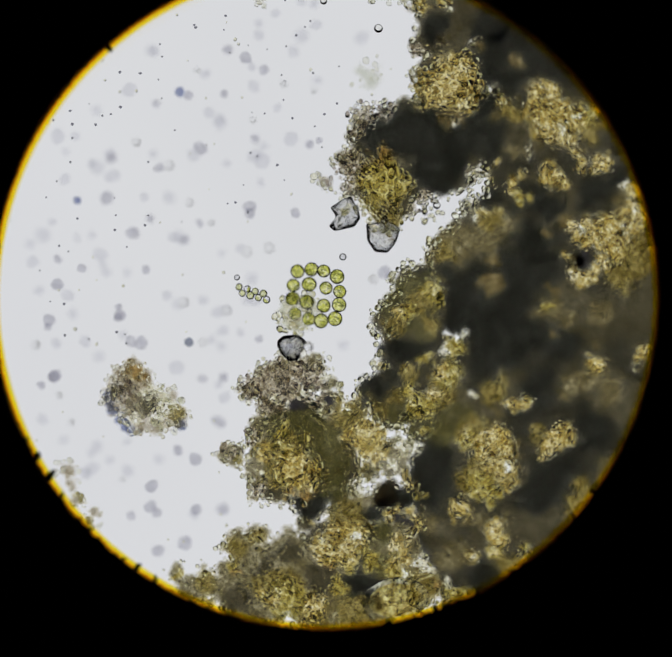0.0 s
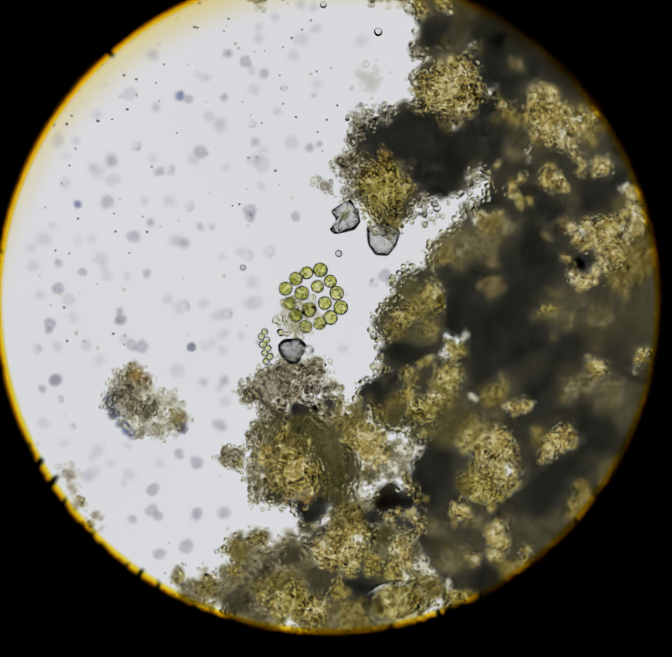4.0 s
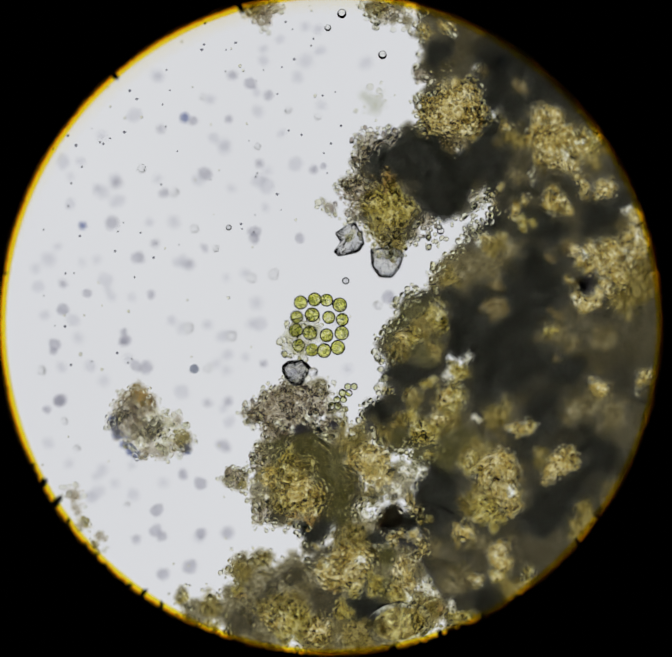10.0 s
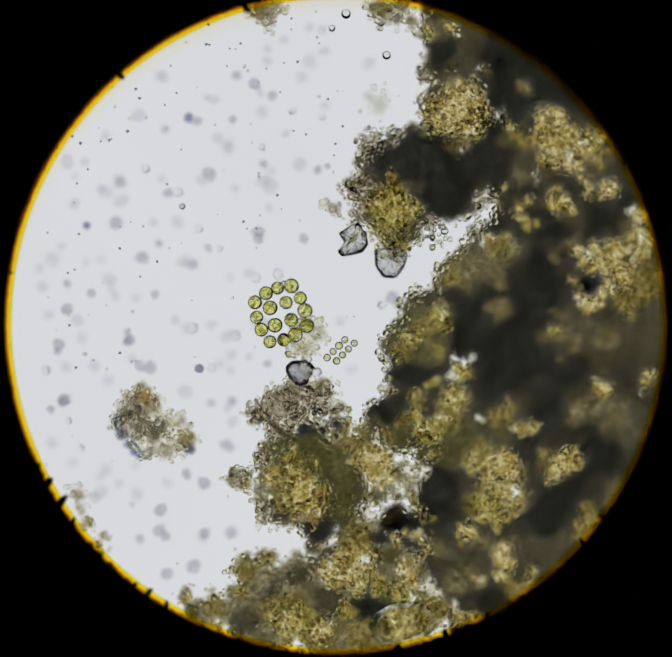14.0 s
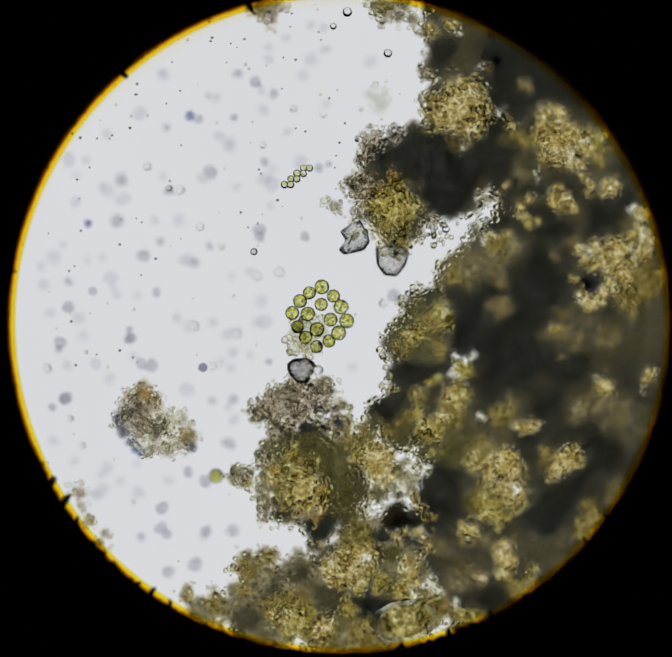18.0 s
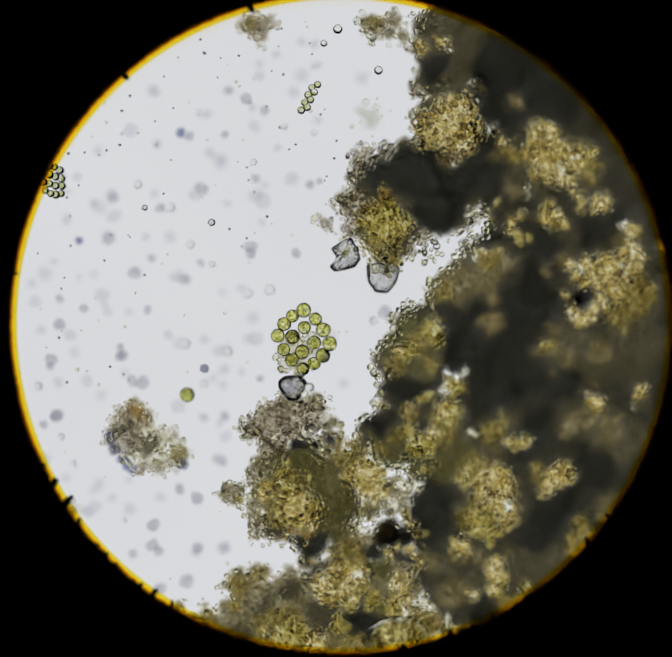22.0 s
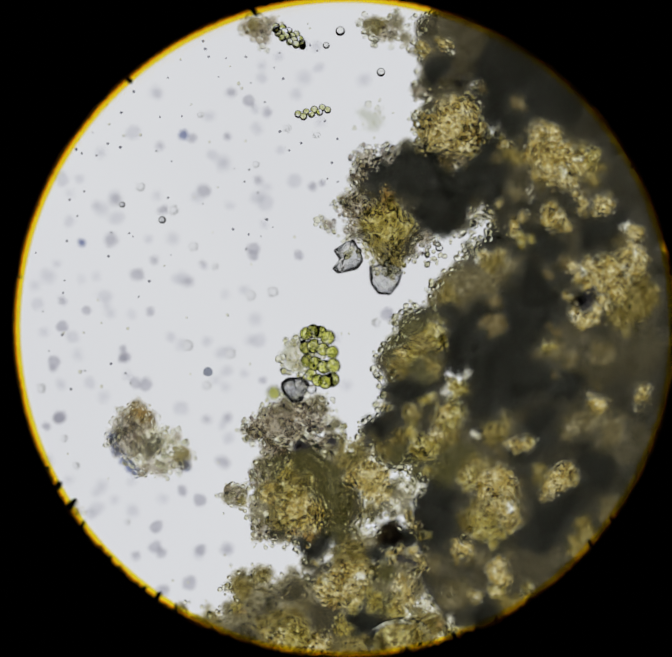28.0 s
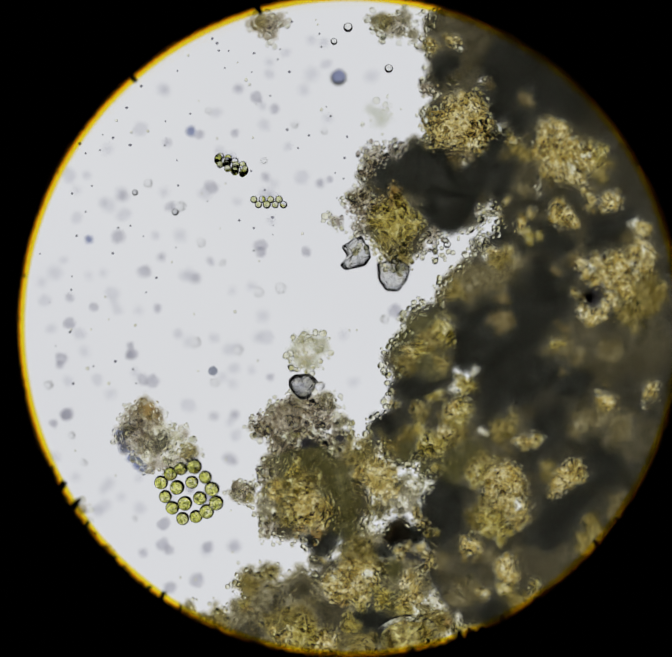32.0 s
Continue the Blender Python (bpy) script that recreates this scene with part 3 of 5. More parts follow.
def sheets(thing, plan, ground, upper_z, lower_z, soft):
    """The body of a clump: a lower sheet with most of its matter and a grained upper one, both thick where there is much of it."""
    base = PLANS[plan]["base"]
    xs = [spot(u, v)[0] + s * r / 1000 for u, v, r in base for s in (-1, 1)]
    ys = [spot(u, v)[1] + s * r / 1000 for u, v, r in base for s in (-1, 1)]
    gx = np.arange(math.floor((min(xs) - 0.03) / CELL), math.ceil((max(xs) + 0.03) / CELL) + 1) * CELL
    gy = np.arange(math.floor((min(ys) - 0.03) / CELL), math.ceil((max(ys) + 0.03) / CELL) + 1) * CELL
    x, y = np.meshgrid(gx, gy, indexing="ij")
    own = extent(plan, x, y)
    union, other = own, np.full(x.shape, -9.0)
    for name in PLANS:
        if name != plan:
            f = extent(name, x, y)
            union = np.maximum(union, f)
            other = np.maximum(other, f)
    amount = matter_at(x, y, ground, soft)
    mean = amount.mean(axis=2)
    top_share = np.minimum(0.85, np.maximum(0.30, 1.40 - 0.34 * mean) / np.maximum(mean, 1e-3))
    for title, z, share, margin, thick, m, label in (("lower_body", lower_z, 1 - top_share, 0.004, 0.016, M_LOWER, "soft dark humus"),
                                                     ("upper_body", upper_z, top_share, 0.0, 0.012, M_UPPER, "crumbly humus")):
        f = union - margin
        a = amount * (share * np.clip(f / 0.012, 0, 1))[..., None]
        inside = f > 0
        cell = (inside[:-1, :-1] | inside[1:, :-1] | inside[1:, 1:] | inside[:-1, 1:]) & (own[:-1, :-1] >= other[:-1, :-1])
        used = np.zeros(x.shape, bool)
        used[:-1, :-1] |= cell
        used[1:, :-1] |= cell
        used[1:, 1:] |= cell
        used[:-1, 1:] |= cell
        h = thick * np.sqrt(np.clip(f / 0.05, 0, 1)) * (0.35 + 0.65 * np.clip(mean / 3.5, 0, 1)) * (1 + 0.3 * cloud(x, y, 60, 12))
        index = np.cumsum(used.ravel()).reshape(x.shape) - 1
        n = int(used.sum())
        low = index + n
        co = np.concatenate([np.stack([x[used], y[used], s * (h[used] + 0.0004)], axis=1) for s in (1, -1)])
        quads = [np.stack([g[:-1, :-1][cell], g[1:, :-1][cell], g[1:, 1:][cell], g[:-1, 1:][cell]], axis=1) for g in (index, low)]
        mesh = bpy.data.meshes.new(title)
        mesh.from_pydata(co.tolist(), [], np.concatenate([quads[0], quads[1][:, ::-1]]).tolist())
        layer = mesh.attributes.new("absorbance", "FLOAT_VECTOR", "POINT")
        layer.data.foreach_set("vector", np.concatenate([a[used], a[used]]).astype(np.float32).ravel())
        part(title, smooth(mesh), m, thing, label, at=sunk(z))


GRANULES, SOFT_GRANULES = [], []


def granule_meshes(made, m):
    for k in range(6):
        bm = ball(0.0036 + 0.0006 * k, 2, 0.85)
        off = Vector((k * 5.1, 2.0, 1.0))
        for v in bm.verts:
            v.co *= 1 + 0.35 * noise.noise(v.co * 130 + off)
        mesh = bpy.data.meshes.new("granule")
        bm.to_mesh(mesh)
        bm.free()
        mesh.materials.append(m)
        made.append(smooth(mesh))


granule_meshes(GRANULES, M_GRANULE)
granule_meshes(SOFT_GRANULES, M_SOFT_GRANULE)


def grain_shape(subdivisions):
    bm = ball(1.0, subdivisions)
    co = np.array([v.co[:] for v in bm.verts])
    bm.verts.index_update()
    tri = np.array([[v.index for v in f.verts] for f in bm.faces])
    bm.free()
    return co, tri


SHAPES = grain_shape(1), grain_shape(2)
# crust of each kind: name, material, spacing, grain radius
SKINS = {
    "d": ("humus_crust", C_DIM, 0.0115, 0.0054), "m": ("humus_crust", C_DIM, 0.0125, 0.0052), "q": ("tan_crust", C_TAN, 0.0105, 0.0050),
    "r": ("rusty_crust", C_TAN, 0.0110, 0.0050), "g": ("grey_crust", C_GREY, 0.0092, 0.0052), "o": ("olive_crust", C_OLIVE, 0.0100, 0.0050),
    "y": ("yellow_crust", C_YELLOW, 0.0090, 0.0050), "a": ("amber_crust", C_YELLOW, 0.0095, 0.0048), "t": ("tan_crust", C_TAN, 0.0088, 0.0050),
    "p": ("pale_crust", C_PALE, 0.0098, 0.0054),
}


def crust(x, y, r, skin, parent, rng, seed, height, spread, fine, done):
    """A skin of packed small grains over one lump, thinning out at its ragged edge and leaving out dark places and lumps that have theirs."""
    title, m, gap, size = skin
    co, tri = SHAPES[fine]
    places = []
    n = int(r / gap) + 1
    for i in range(-n, n + 1):
        for j in range(-n, n + 1):
            gx = (i + 0.5 * (j % 2)) * gap + rng.gauss(0, gap * 0.3)
            gy = j * gap * 0.87 + rng.gauss(0, gap * 0.3)
            edge = math.hypot(gx, gy) / r - 0.4 * noise.noise(Vector((gx * 26 + seed, gy * 26, seed)))
            if edge > 1.0 or noise.noise(Vector((gx * 45, gy * 45 + seed, 2.0))) < -0.38:
                continue
            if any(math.hypot(x + gx - a, y + gy - b) < 0.5 * c for a, b, c in done):
                continue
            places.append((x + gx, y + gy, edge))
    if not places:
        return
    p = np.array(places)
    dark = matter_at(p[:, 0], p[:, 1], "e").mean(axis=1) > 2.75
    verts, faces, k = [], [], 0
    for (px, py, edge), skip in zip(places, dark):
        if skip:
            continue
        s = size * rng.choice((0.5, 0.7, 0.85, 1.0, 1.1, 1.4))
        turn = Euler((rng.uniform(0, 3), rng.uniform(0, 3), rng.uniform(0, 3))).to_matrix()
        stretch = np.array([1.0, rng.uniform(0.55, 1.0), rng.uniform(0.55, 1.0)])
        z = height + rng.gauss(0, spread)
        # spread outwards with depth to line up in the camera's view
        verts.append((co * stretch * s) @ np.array(turn) + (px * (1 - z / 4), py * (1 - z / 4), z))
        faces.append(tri + k * len(co))
        k += 1
    if verts:
        mesh = bpy.data.meshes.new(title)
        mesh.from_pydata(np.concatenate(verts).tolist(), [], np.concatenate(faces).tolist())
        part(title, smooth(mesh), m, parent, kind="stuff")


def joined_granules(name, places, parent):
    """Many granules too close together to pick apart, as one mesh."""
    co = np.array([v.co[:] for v in GRANULES[0].vertices])
    tri = np.array([p.vertices[:] for p in GRANULES[0].polygons])
    verts, faces = [], []
    for k, (x, y, z, s) in enumerate(places):
        verts.append(co * s + (x, y, z))
        faces.append(tri + k * len(co))
    mesh = bpy.data.meshes.new(name)
    mesh.from_pydata(np.concatenate(verts).tolist(), [], np.concatenate(faces).tolist())
    return part(name, smooth(mesh), M_GRANULE, parent, kind="stuff")


def sunk(z):
    """A layer at height z, widened with depth so that layers line up in the camera's view."""
    return pose(0, 0, z) @ Matrix.Diagonal((1 - z / 4, 1 - z / 4, 1, 1))


def clump(name, label, plan, ground, upper=-0.032, lower=-0.12, singles=120, fill=200, seed=1, band=0.03, crumbs=-0.015, spread=0.014, soft=False, blend=0.5, fine=1, east=9.0, bare=""):
    """A clump of detritus: its body in two sheets, a crust of crumbs on each lump, and clear granules along its edge and over it."""
    rng = random.Random(seed)
    thing = tagged(new(name), label=label, category="detritus")
    sheets(thing, plan, ground, upper, lower, blend)
    done = []
    for k in ("p", "t", "a", "y", "g", "o", "q", "r", "m", "d"):
        for u, v, r in PLANS[plan].get(k, ()):
            x, y = spot(u, v)
            if k in "md" and not fine or k in bare:
                continue
            crust(x, y, r * 1.15 / 1000, SKINS[k], thing, rng, seed + u * 0.1, crumbs, spread, fine, done)
            done.append((x, y, r / 1000))
    base = [(*spot(u, v), r / 1000) for u, v, r in PLANS[plan]["base"]]
    x0, x1 = min(l[0] - l[2] for l in base) - 0.02, max(l[0] + l[2] for l in base) + 0.02
    y0, y1 = min(l[1] - l[2] for l in base) - 0.02, max(l[1] + l[2] for l in base) + 0.02
    many = np.array([(rng.uniform(x0, x1), rng.uniform(y0, y1)) for _ in range(24000)])
    x, y = many[:, 0], many[:, 1]
    f = np.full(x.shape, -9.0)
    for other in PLANS:
        f = np.maximum(f, extent(other, x, y))
    own = extent(plan, x, y)
    dark = matter_at(x, y, ground).mean(axis=1) > 2.7
    chance = np.array([rng.random() for _ in range(len(x))])
    good = (own >= f - 1e-6) & (f > -0.007) & ((f < band) & ~(dark & (f > 0.012)) | (chance < 0.05 * fine) & ~dark) & (x < east)
    places = [(a, b, rng.gauss(-0.004, 0.022), rng.choice((0.6, 0.8, 1.0, 1.0, 1.2, 1.4))) for a, b in many[good][:singles + fill]]
    for a, b, h, s in places[:singles]:
        g = new("granule", rng.choice(SOFT_GRANULES if soft else GRANULES))
        g.parent = thing
        g.matrix_basis = pose(a, b, h, 0, 0, rng.uniform(0, 360)) @ Matrix.Scale(s, 4)
    if places[singles:]:
        joined_granules("granule_fringe", places[singles:], thing)
    return thing


# ---- the setting: lamp, slide ----
def disc(radius, thick, segments=96):
    bm = bmesh.new()
    bmesh.ops.create_cone(bm, cap_ends=True, segments=segments, radius1=radius, radius2=radius, depth=thick)
    return bm


lamp = tagged(part("condenser_lamp", disc(LAMP_RADIUS, 0.2), lamp_material(), None, at=pose(0, 0, LAMP_DEPTH)),
              "round frosted microscope lamp glowing white below the slide", "lamp", kind="structure")


def slide():
    bm = bmesh.new()
    bmesh.ops.create_cube(bm, size=1, matrix=Matrix.Diagonal((4.6, 3.0, 0.1, 1)))
    bmesh.ops.bevel(bm, geom=bm.edges[:], offset=0.01, segments=2, affect="EDGES")
    return tagged(part("glass_slide", bm, M_GLASS, None, at=pose(0, 0, -0.36)),
                  "clear glass microscope slide under the water drop", "slide", kind="structure")


slide()


def ring_mesh(name, inner, outer, low, high, rag=0.0, seed=0, segments=720):
    """A flat ring; rag roughens its inner edge."""
    verts, faces = [], []
    for i in range(segments):
        a = 2 * math.pi * i / segments
        c, s = math.cos(a), math.sin(a)
        r = inner
        if rag:
            n = noise.noise(Vector((c * 9, s * 9, seed))) * 0.4 + noise.noise(Vector((c * 45, s * 45, seed))) * 0.6 + noise.noise(Vector((c * 130, s * 130, seed))) * 0.5
            low_side = 0.25 + 0.75 * max(0.0, -s * 0.9 + 0.1)
            r -= rag * low_side * max(0.0, n)
        verts += [(c * r, s * r, low), (c * outer, s * outer, low), (c * outer, s * outer, high), (c * r, s * r, high)]
    for i in range(segments):
        a, b = 4 * i, 4 * ((i + 1) % segments)
        for k in range(4):
            m = (k + 1) % 4
            faces.append((a + k, b + k, b + m, a + m))
    mesh = bpy.data.meshes.new(name)
    mesh.from_pydata(verts, [], faces)
    return mesh


STOP_RADIUS = 0.776 * 3.9 / 4


def field_stop():
    """The eyepiece's round black field stop with the burrs and fibres on its edge, and tinted rings imitating its
    colour fringe.
    """
    thing = tagged(new("field_stop"), "round black eyepiece field stop with an imitated amber colour fringe", "field stop")
    part("plate", ring_mesh("plate", STOP_RADIUS, 2.6, 0.0, 0.03, 0.017, 4), M_BLACK, thing)
    # two tinted rings put the coloured light fringe into the stop's edge
    part("outer_lip", ring_mesh("outer_lip", STOP_RADIUS - 0.005, STOP_RADIUS + 0.01, 0.006, 0.012, 0.012, 4), M_RED, thing, "red-amber band imitating the lens's colour fringe")
    part("inner_lip", ring_mesh("inner_lip", STOP_RADIUS - 0.015, STOP_RADIUS - 0.005, 0.006, 0.012), M_AMBER, thing, "yellow-amber band imitating the lens's colour fringe")
    rng = random.Random(5)
    # angle in degrees from the east, length
    burrs = ((131, 22), (106, 24), (29, 14), (209, 26), (213, 30), (217, 18), (232, 16), (235, 22), (239, 18), (264, 12), (281, 20), (289, 24),
             (171, 12), (318, 20), (324, 16), (152, 8), (143, 8), (224, 14), (205, 14), (246, 12), (253, 10), (297, 16), (304, 14))
    for a, size in burrs:
        bm = bmesh.new()
        bmesh.ops.create_icosphere(bm, subdivisions=2, radius=size / 1000)
        off = Vector((a, 0, 0))
        for v in bm.verts:
            v.co.x *= 0.9
            v.co.y *= 0.32
            v.co.z *= 0.4
            v.co *= 1 + 0.5 * noise.noise(v.co * 110 + off)
        t = radians(a)
        part("burr", bm, M_BLACK, thing, at=pose(math.cos(t) * STOP_RADIUS, math.sin(t) * STOP_RADIUS, 0.01, 0, 0, a + rng.uniform(-35, 35)))
    return thing


stop = field_stop()


def bezel():
    """An added amber ring, high above the slide and far out of focus, imitating the yellow glow at the rim."""
    thing = tagged(new("glow_ring"), "added translucent amber ring imitating a yellow rim glow, out of focus", "bezel")
    thing.matrix_basis = pose(0, 0, 1.0)
    part("inner_edge", ring_mesh("inner_edge", 0.632, 0.70, 0.0, 0.01), M_AMBER, thing)
    part("flange", ring_mesh("flange", 0.70, 1.25, 0.0, 0.01), M_AMBER, thing)
    return thing


glow_ring = bezel()


# ---- the detritus, clump by clump ----
EAST = dict(ground="e", crumbs=-0.045, spread=0.022, fine=0)
north = clump("detritus_clump", "dark humus clump with tan grainy jelly and clear edge granules", "north", "d", singles=280, fill=200, seed=3)
clump("detritus_clump", "broad brown humus clump with bright tan jelly patches", "upper", bare="oqr", singles=90, fill=60, seed=7, east=0.44, **EAST)
clump("detritus_clump", "large dark olive humus clump on the slide", "middle", bare="qr", singles=140, fill=40, seed=11, east=0.29, **EAST)
clump("detritus_clump", "yellow-green slimy humus clump with dark lumps", "lower", bare="qr", singles=100, fill=40, seed=13, east=0.26, **EAST)
clump("detritus_clump", "brown-black humus clump with tan crumbs at its edge", "south", bare="oqr", singles=50, fill=0, seed=17, east=0.33, **EAST)
clump("detritus_clump", "grey-brown crumbly clump with an olive heart", "west", "b", singles=240, fill=170, seed=19)
clump("detritus_clump", "pale translucent floc with tan granules", "pale", "b", soft=True, singles=60, fill=40, seed=21, band=0.05)
clump("detritus_clump", "tan and olive crumbly humus clump along the field's rim", "rim", "b", crumbs=-0.025, spread=0.018, singles=150, fill=120, seed=23)
clump("floc", "loose grey floc with a rust-brown spot, blue colour fringe imitated by specks", "floc", "g", upper=-0.06, lower=-0.12, crumbs=-0.05, spread=0.03, soft=True, singles=150, fill=60, seed=29, band=0.06)
clump("floc", "pale grey-green translucent floc above a mineral grain", "veil", "v", upper=-0.08, lower=-0.12, bare="po", singles=70, fill=0, seed=31, band=0.06)
clump("floc", "faint pale floc far out of focus", "faint", "f", upper=-0.13, lower=-0.2, crumbs=-0.12, soft=True, singles=14, fill=0, seed=33, band=0.06)
clump("floc", "grey floc at the field's upper rim", "top", "g", upper=-0.06, lower=-0.1, crumbs=-0.05, soft=True, singles=40, fill=0, seed=35, band=0.06)
clump("floc", "pale crumbly floc beside the dark clump", "topeast", "b", soft=True, singles=80, fill=0, seed=37, band=0.06)
clump("floc", "small yellow floc at the field's rim", "rimwest", "g", soft=True, singles=30, fill=0, seed=39, band=0.06)


# ---- mineral grains ----
def grain(u, v, size, long_, turn, seed, m, label, z=0.0, corners=3, sides=()):
    """A worn grain: a ball cut by a few flat faces, its edges rounded."""
    rng = random.Random(seed)
    cuts = []
    for _ in range(corners):
        d = Vector((rng.gauss(0, 1), rng.gauss(0, 1), rng.gauss(0, 0.7))).normalized()
        cuts.append((d, rng.uniform(0.5, 0.85)))
    cuts += [(Vector((math.cos(radians(a)), math.sin(radians(a)), rng.uniform(-0.25, 0.25))).normalized(), h) for a, h in sides]
    bm = ball(1.0, 5)
    for w in bm.verts:
        d = w.co.normalized()
        k = 1.0
        for c, h in cuts:
            q = d.dot(c)
            if q > 0.05:
                k = min(k, h / q)
        k *= 1 + 0.05 * noise.noise(d * 3 + Vector((seed, 0, 0)))
        w.co = Vector((d.x * k * size * long_, d.y * k * size, d.z * k * size * 0.95)) * 0.00128
    bmesh.ops.smooth_vert(bm, verts=bm.verts[:], factor=0.5, use_axis_x=True, use_axis_y=True, use_axis_z=True)
    mesh = bpy.data.meshes.new("mineral_grain")
    bm.to_mesh(mesh)
    bm.free()
    smooth(mesh)
    x, y = spot(u, v)
    return tagged(part("mineral_grain", mesh, m, None, at=pose(x, y, z, 0, 0, turn)), label, "mineral grain")


def flake(corners, inset, high, m, label, z=0.0, seed=1):
    """A flat crystal: an angular outline with steep worn sides and a rough flat face above and below."""
    points = [Vector(spot(*c)) for c in corners]
    heart = sum(points, Vector((0, 0))) / len(points)
    outline = []
    for k, a in enumerate(points):
        b = points[(k + 1) % len(points)]
        for f in (0.12, 0.3, 0.5, 0.7, 0.88):
            outline.append(a.lerp(b, f) - heart)
    bm = bmesh.new()
    rings = []
    for h, scale in ((-1, 0), (-0.7, 0.55), (0, 1), (0.7, 0.55), (1, 0)):
        ring = []
        for k, p in enumerate(outline):
            n = noise.noise(Vector((p.x * 60, p.y * 60, seed + h)))
            d = p.length
            q = p * ((d - (1 - scale) * inset / 1000 * (1 + 0.9 * n)) / d) if d else p
            ring.append(bm.verts.new((q.x, q.y, h * high / 1000 * (1 + 0.15 * n))))
        rings.append(ring)
    for a, b in zip(rings, rings[1:]):
        for k in range(len(a)):
            m_ = (k + 1) % len(a)
            bm.faces.new((a[k], a[m_], b[m_], b[k]))
    for ring, h in ((rings[0], -1), (rings[-1], 1)):
        inner = []
        for v in ring:
            n = noise.noise(v.co * 70)
            inner.append(bm.verts.new((v.co.x * 0.5, v.co.y * 0.5, v.co.z * (1 + 0.10 * n))))
        top = bm.verts.new((0, 0, h * high / 1000))
        for k in range(len(ring)):
            m_ = (k + 1) % len(ring)
            bm.faces.new((ring[k], ring[m_], inner[m_], inner[k]))
            bm.faces.new((inner[k], inner[m_], top))
    bmesh.ops.recalc_face_normals(bm, faces=bm.faces[:])
    return tagged(part("mineral_grain", bm, m, None, at=pose(heart.x, heart.y, z)), label, "mineral grain")


flake(((771, 484), (800, 466), (821, 458), (843, 508), (828, 530), (781, 540), (768, 528), (785, 506)), 16, 30, M_CRYSTAL, "clear angular mineral grain with dark edges", 0.0, 4)
flake(((855, 520), (858, 562), (876, 588), (906, 590), (926, 565), (936, 532), (912, 516), (880, 518)), 14, 26, M_CRYSTAL, "clear rounded mineral grain beside green granules", -0.02, 9)
flake(((661, 783), (698, 781), (711, 793), (718, 805), (705, 823), (695, 841), (673, 843), (659, 829), (647, 811), (647, 795)), 16, 24, M_GREY_GRAIN, "dark-edged mineral grain with a bright heart", 0.0, 14)
grain(906, 1168, 27, 1.2, 40, 15, M_SMOKY, "smoky dark brown mineral grain in the floc", -0.15, 8)
# no mineral: a black lump added to darken the pit in the jelly
grain(1368, 607, 15, 1.1, 30, 27, M_DOT, "black lump standing in for a dark pit in tan jelly", -0.17)
grain(522, 1042, 7, 1.5, 50, 20, M_SMOKY, "tiny dark flake at the clump's tip", 0.0)


rng = random.Random(58)
for u, v, wide, count in ((893, 530, 20, 16), (808, 498, 20, 14), (1005, 500, 30, 12), (986, 520, 10, 5)):
    for _ in range(count):
        g = new("granule", rng.choice(GRANULES))
        g.parent = north
        x, y = spot(u + rng.gauss(0, wide * 0.5), v + rng.gauss(0, wide * 0.45))
        g.matrix_basis = pose(x, y, rng.uniform(0.03, 0.05), 0, 0, rng.uniform(0, 360)) @ Matrix.Scale(rng.choice((0.8, 1.0, 1.2)), 4)


def cyst():
    """A large oval resting cell with a thick clear wall."""
    x, y = spot(920, 1402)
    thing = tagged(new("cyst"), "large oval pale cyst with a thick banded wall", "cyst")
    thing.matrix_basis = pose(x, y, -0.01, 0, 0, 8)
    for name, a, b, m in (("wall", 0.078, 0.052, M_SOFT_GRANULE), ("inner_body", 0.060, 0.038, M_TAN)):
        bm = ball(1, 4)
        for v in bm.verts:
            k = 1 + 0.04 * noise.noise(v.co * 7)
            v.co = Vector((v.co.x * a * k, v.co.y * b * k, v.co.z * b * 0.6 * k))
        mesh = bpy.data.meshes.new(name)
        bm.to_mesh(mesh)
        bm.free()
        part(name, smooth(mesh), m, thing)


cyst()


# ---- algae ----
def cell_meshes(r, seed, green=M_GREEN):
    """The wall of a round green cell and the lobed chloroplast in it."""
    wall = bpy.data.meshes.new("cell")
    bm = ball(r, 3)
    off = Vector((seed * 2.3, 0, 1))
    for v in bm.verts:
        v.co *= 1 + 0.05 * noise.noise(v.co / r + off)
    bm.to_mesh(wall)
    bm.free()
    wall.materials.append(M_THIN_WALL if r < 0.012 else M_WALL)
    body = bpy.data.meshes.new("chloroplast")
    bm = ball(r * 0.84, 3)
    for v in bm.verts:
        v.co *= 1 + 0.10 * noise.noise(v.co / r * 2.2 + off)
    if r < 0.012:  # a young cell's chloroplast is an open cup
        bmesh.ops.delete(bm, geom=[v for v in bm.verts if v.co.z > 0.1 * r], context="VERTS")
    bm.to_mesh(body)
    bm.free()
    body.materials.append(green)
    return smooth(wall), smooth(body)


def colony(name, label, places, r, green, seed):
    thing = tagged(new(name), label, "algal colony")
    rng = random.Random(seed)
    kinds = [cell_meshes(r * s, seed + k, green) for k, s in enumerate((0.94, 1.0, 1.06))]
    for x, y in places:
        wall, body = rng.choice(kinds)
        c = part("cell", wall, M_WALL, thing, at=pose(x, y, rng.uniform(-0.1, 0.1) * r, rng.uniform(0, 360), 0, rng.uniform(0, 360)))
        part("chloroplast", body, green, c)
    return thing


def sixteen(ring, heart):
    """Sixteen places on a flat plate: twelve round the edge, four in the middle."""
    out = []
    for k in range(12):
        a = radians(30 * k + 15)
        d = ring * (1 - 0.10 * math.cos(4 * a))
        out.append((d * math.cos(a), d * math.sin(a)))
    for k in range(4):
        a = radians(90 * k + 40)
        out.append((heart * math.cos(a), heart * math.sin(a)))
    return out


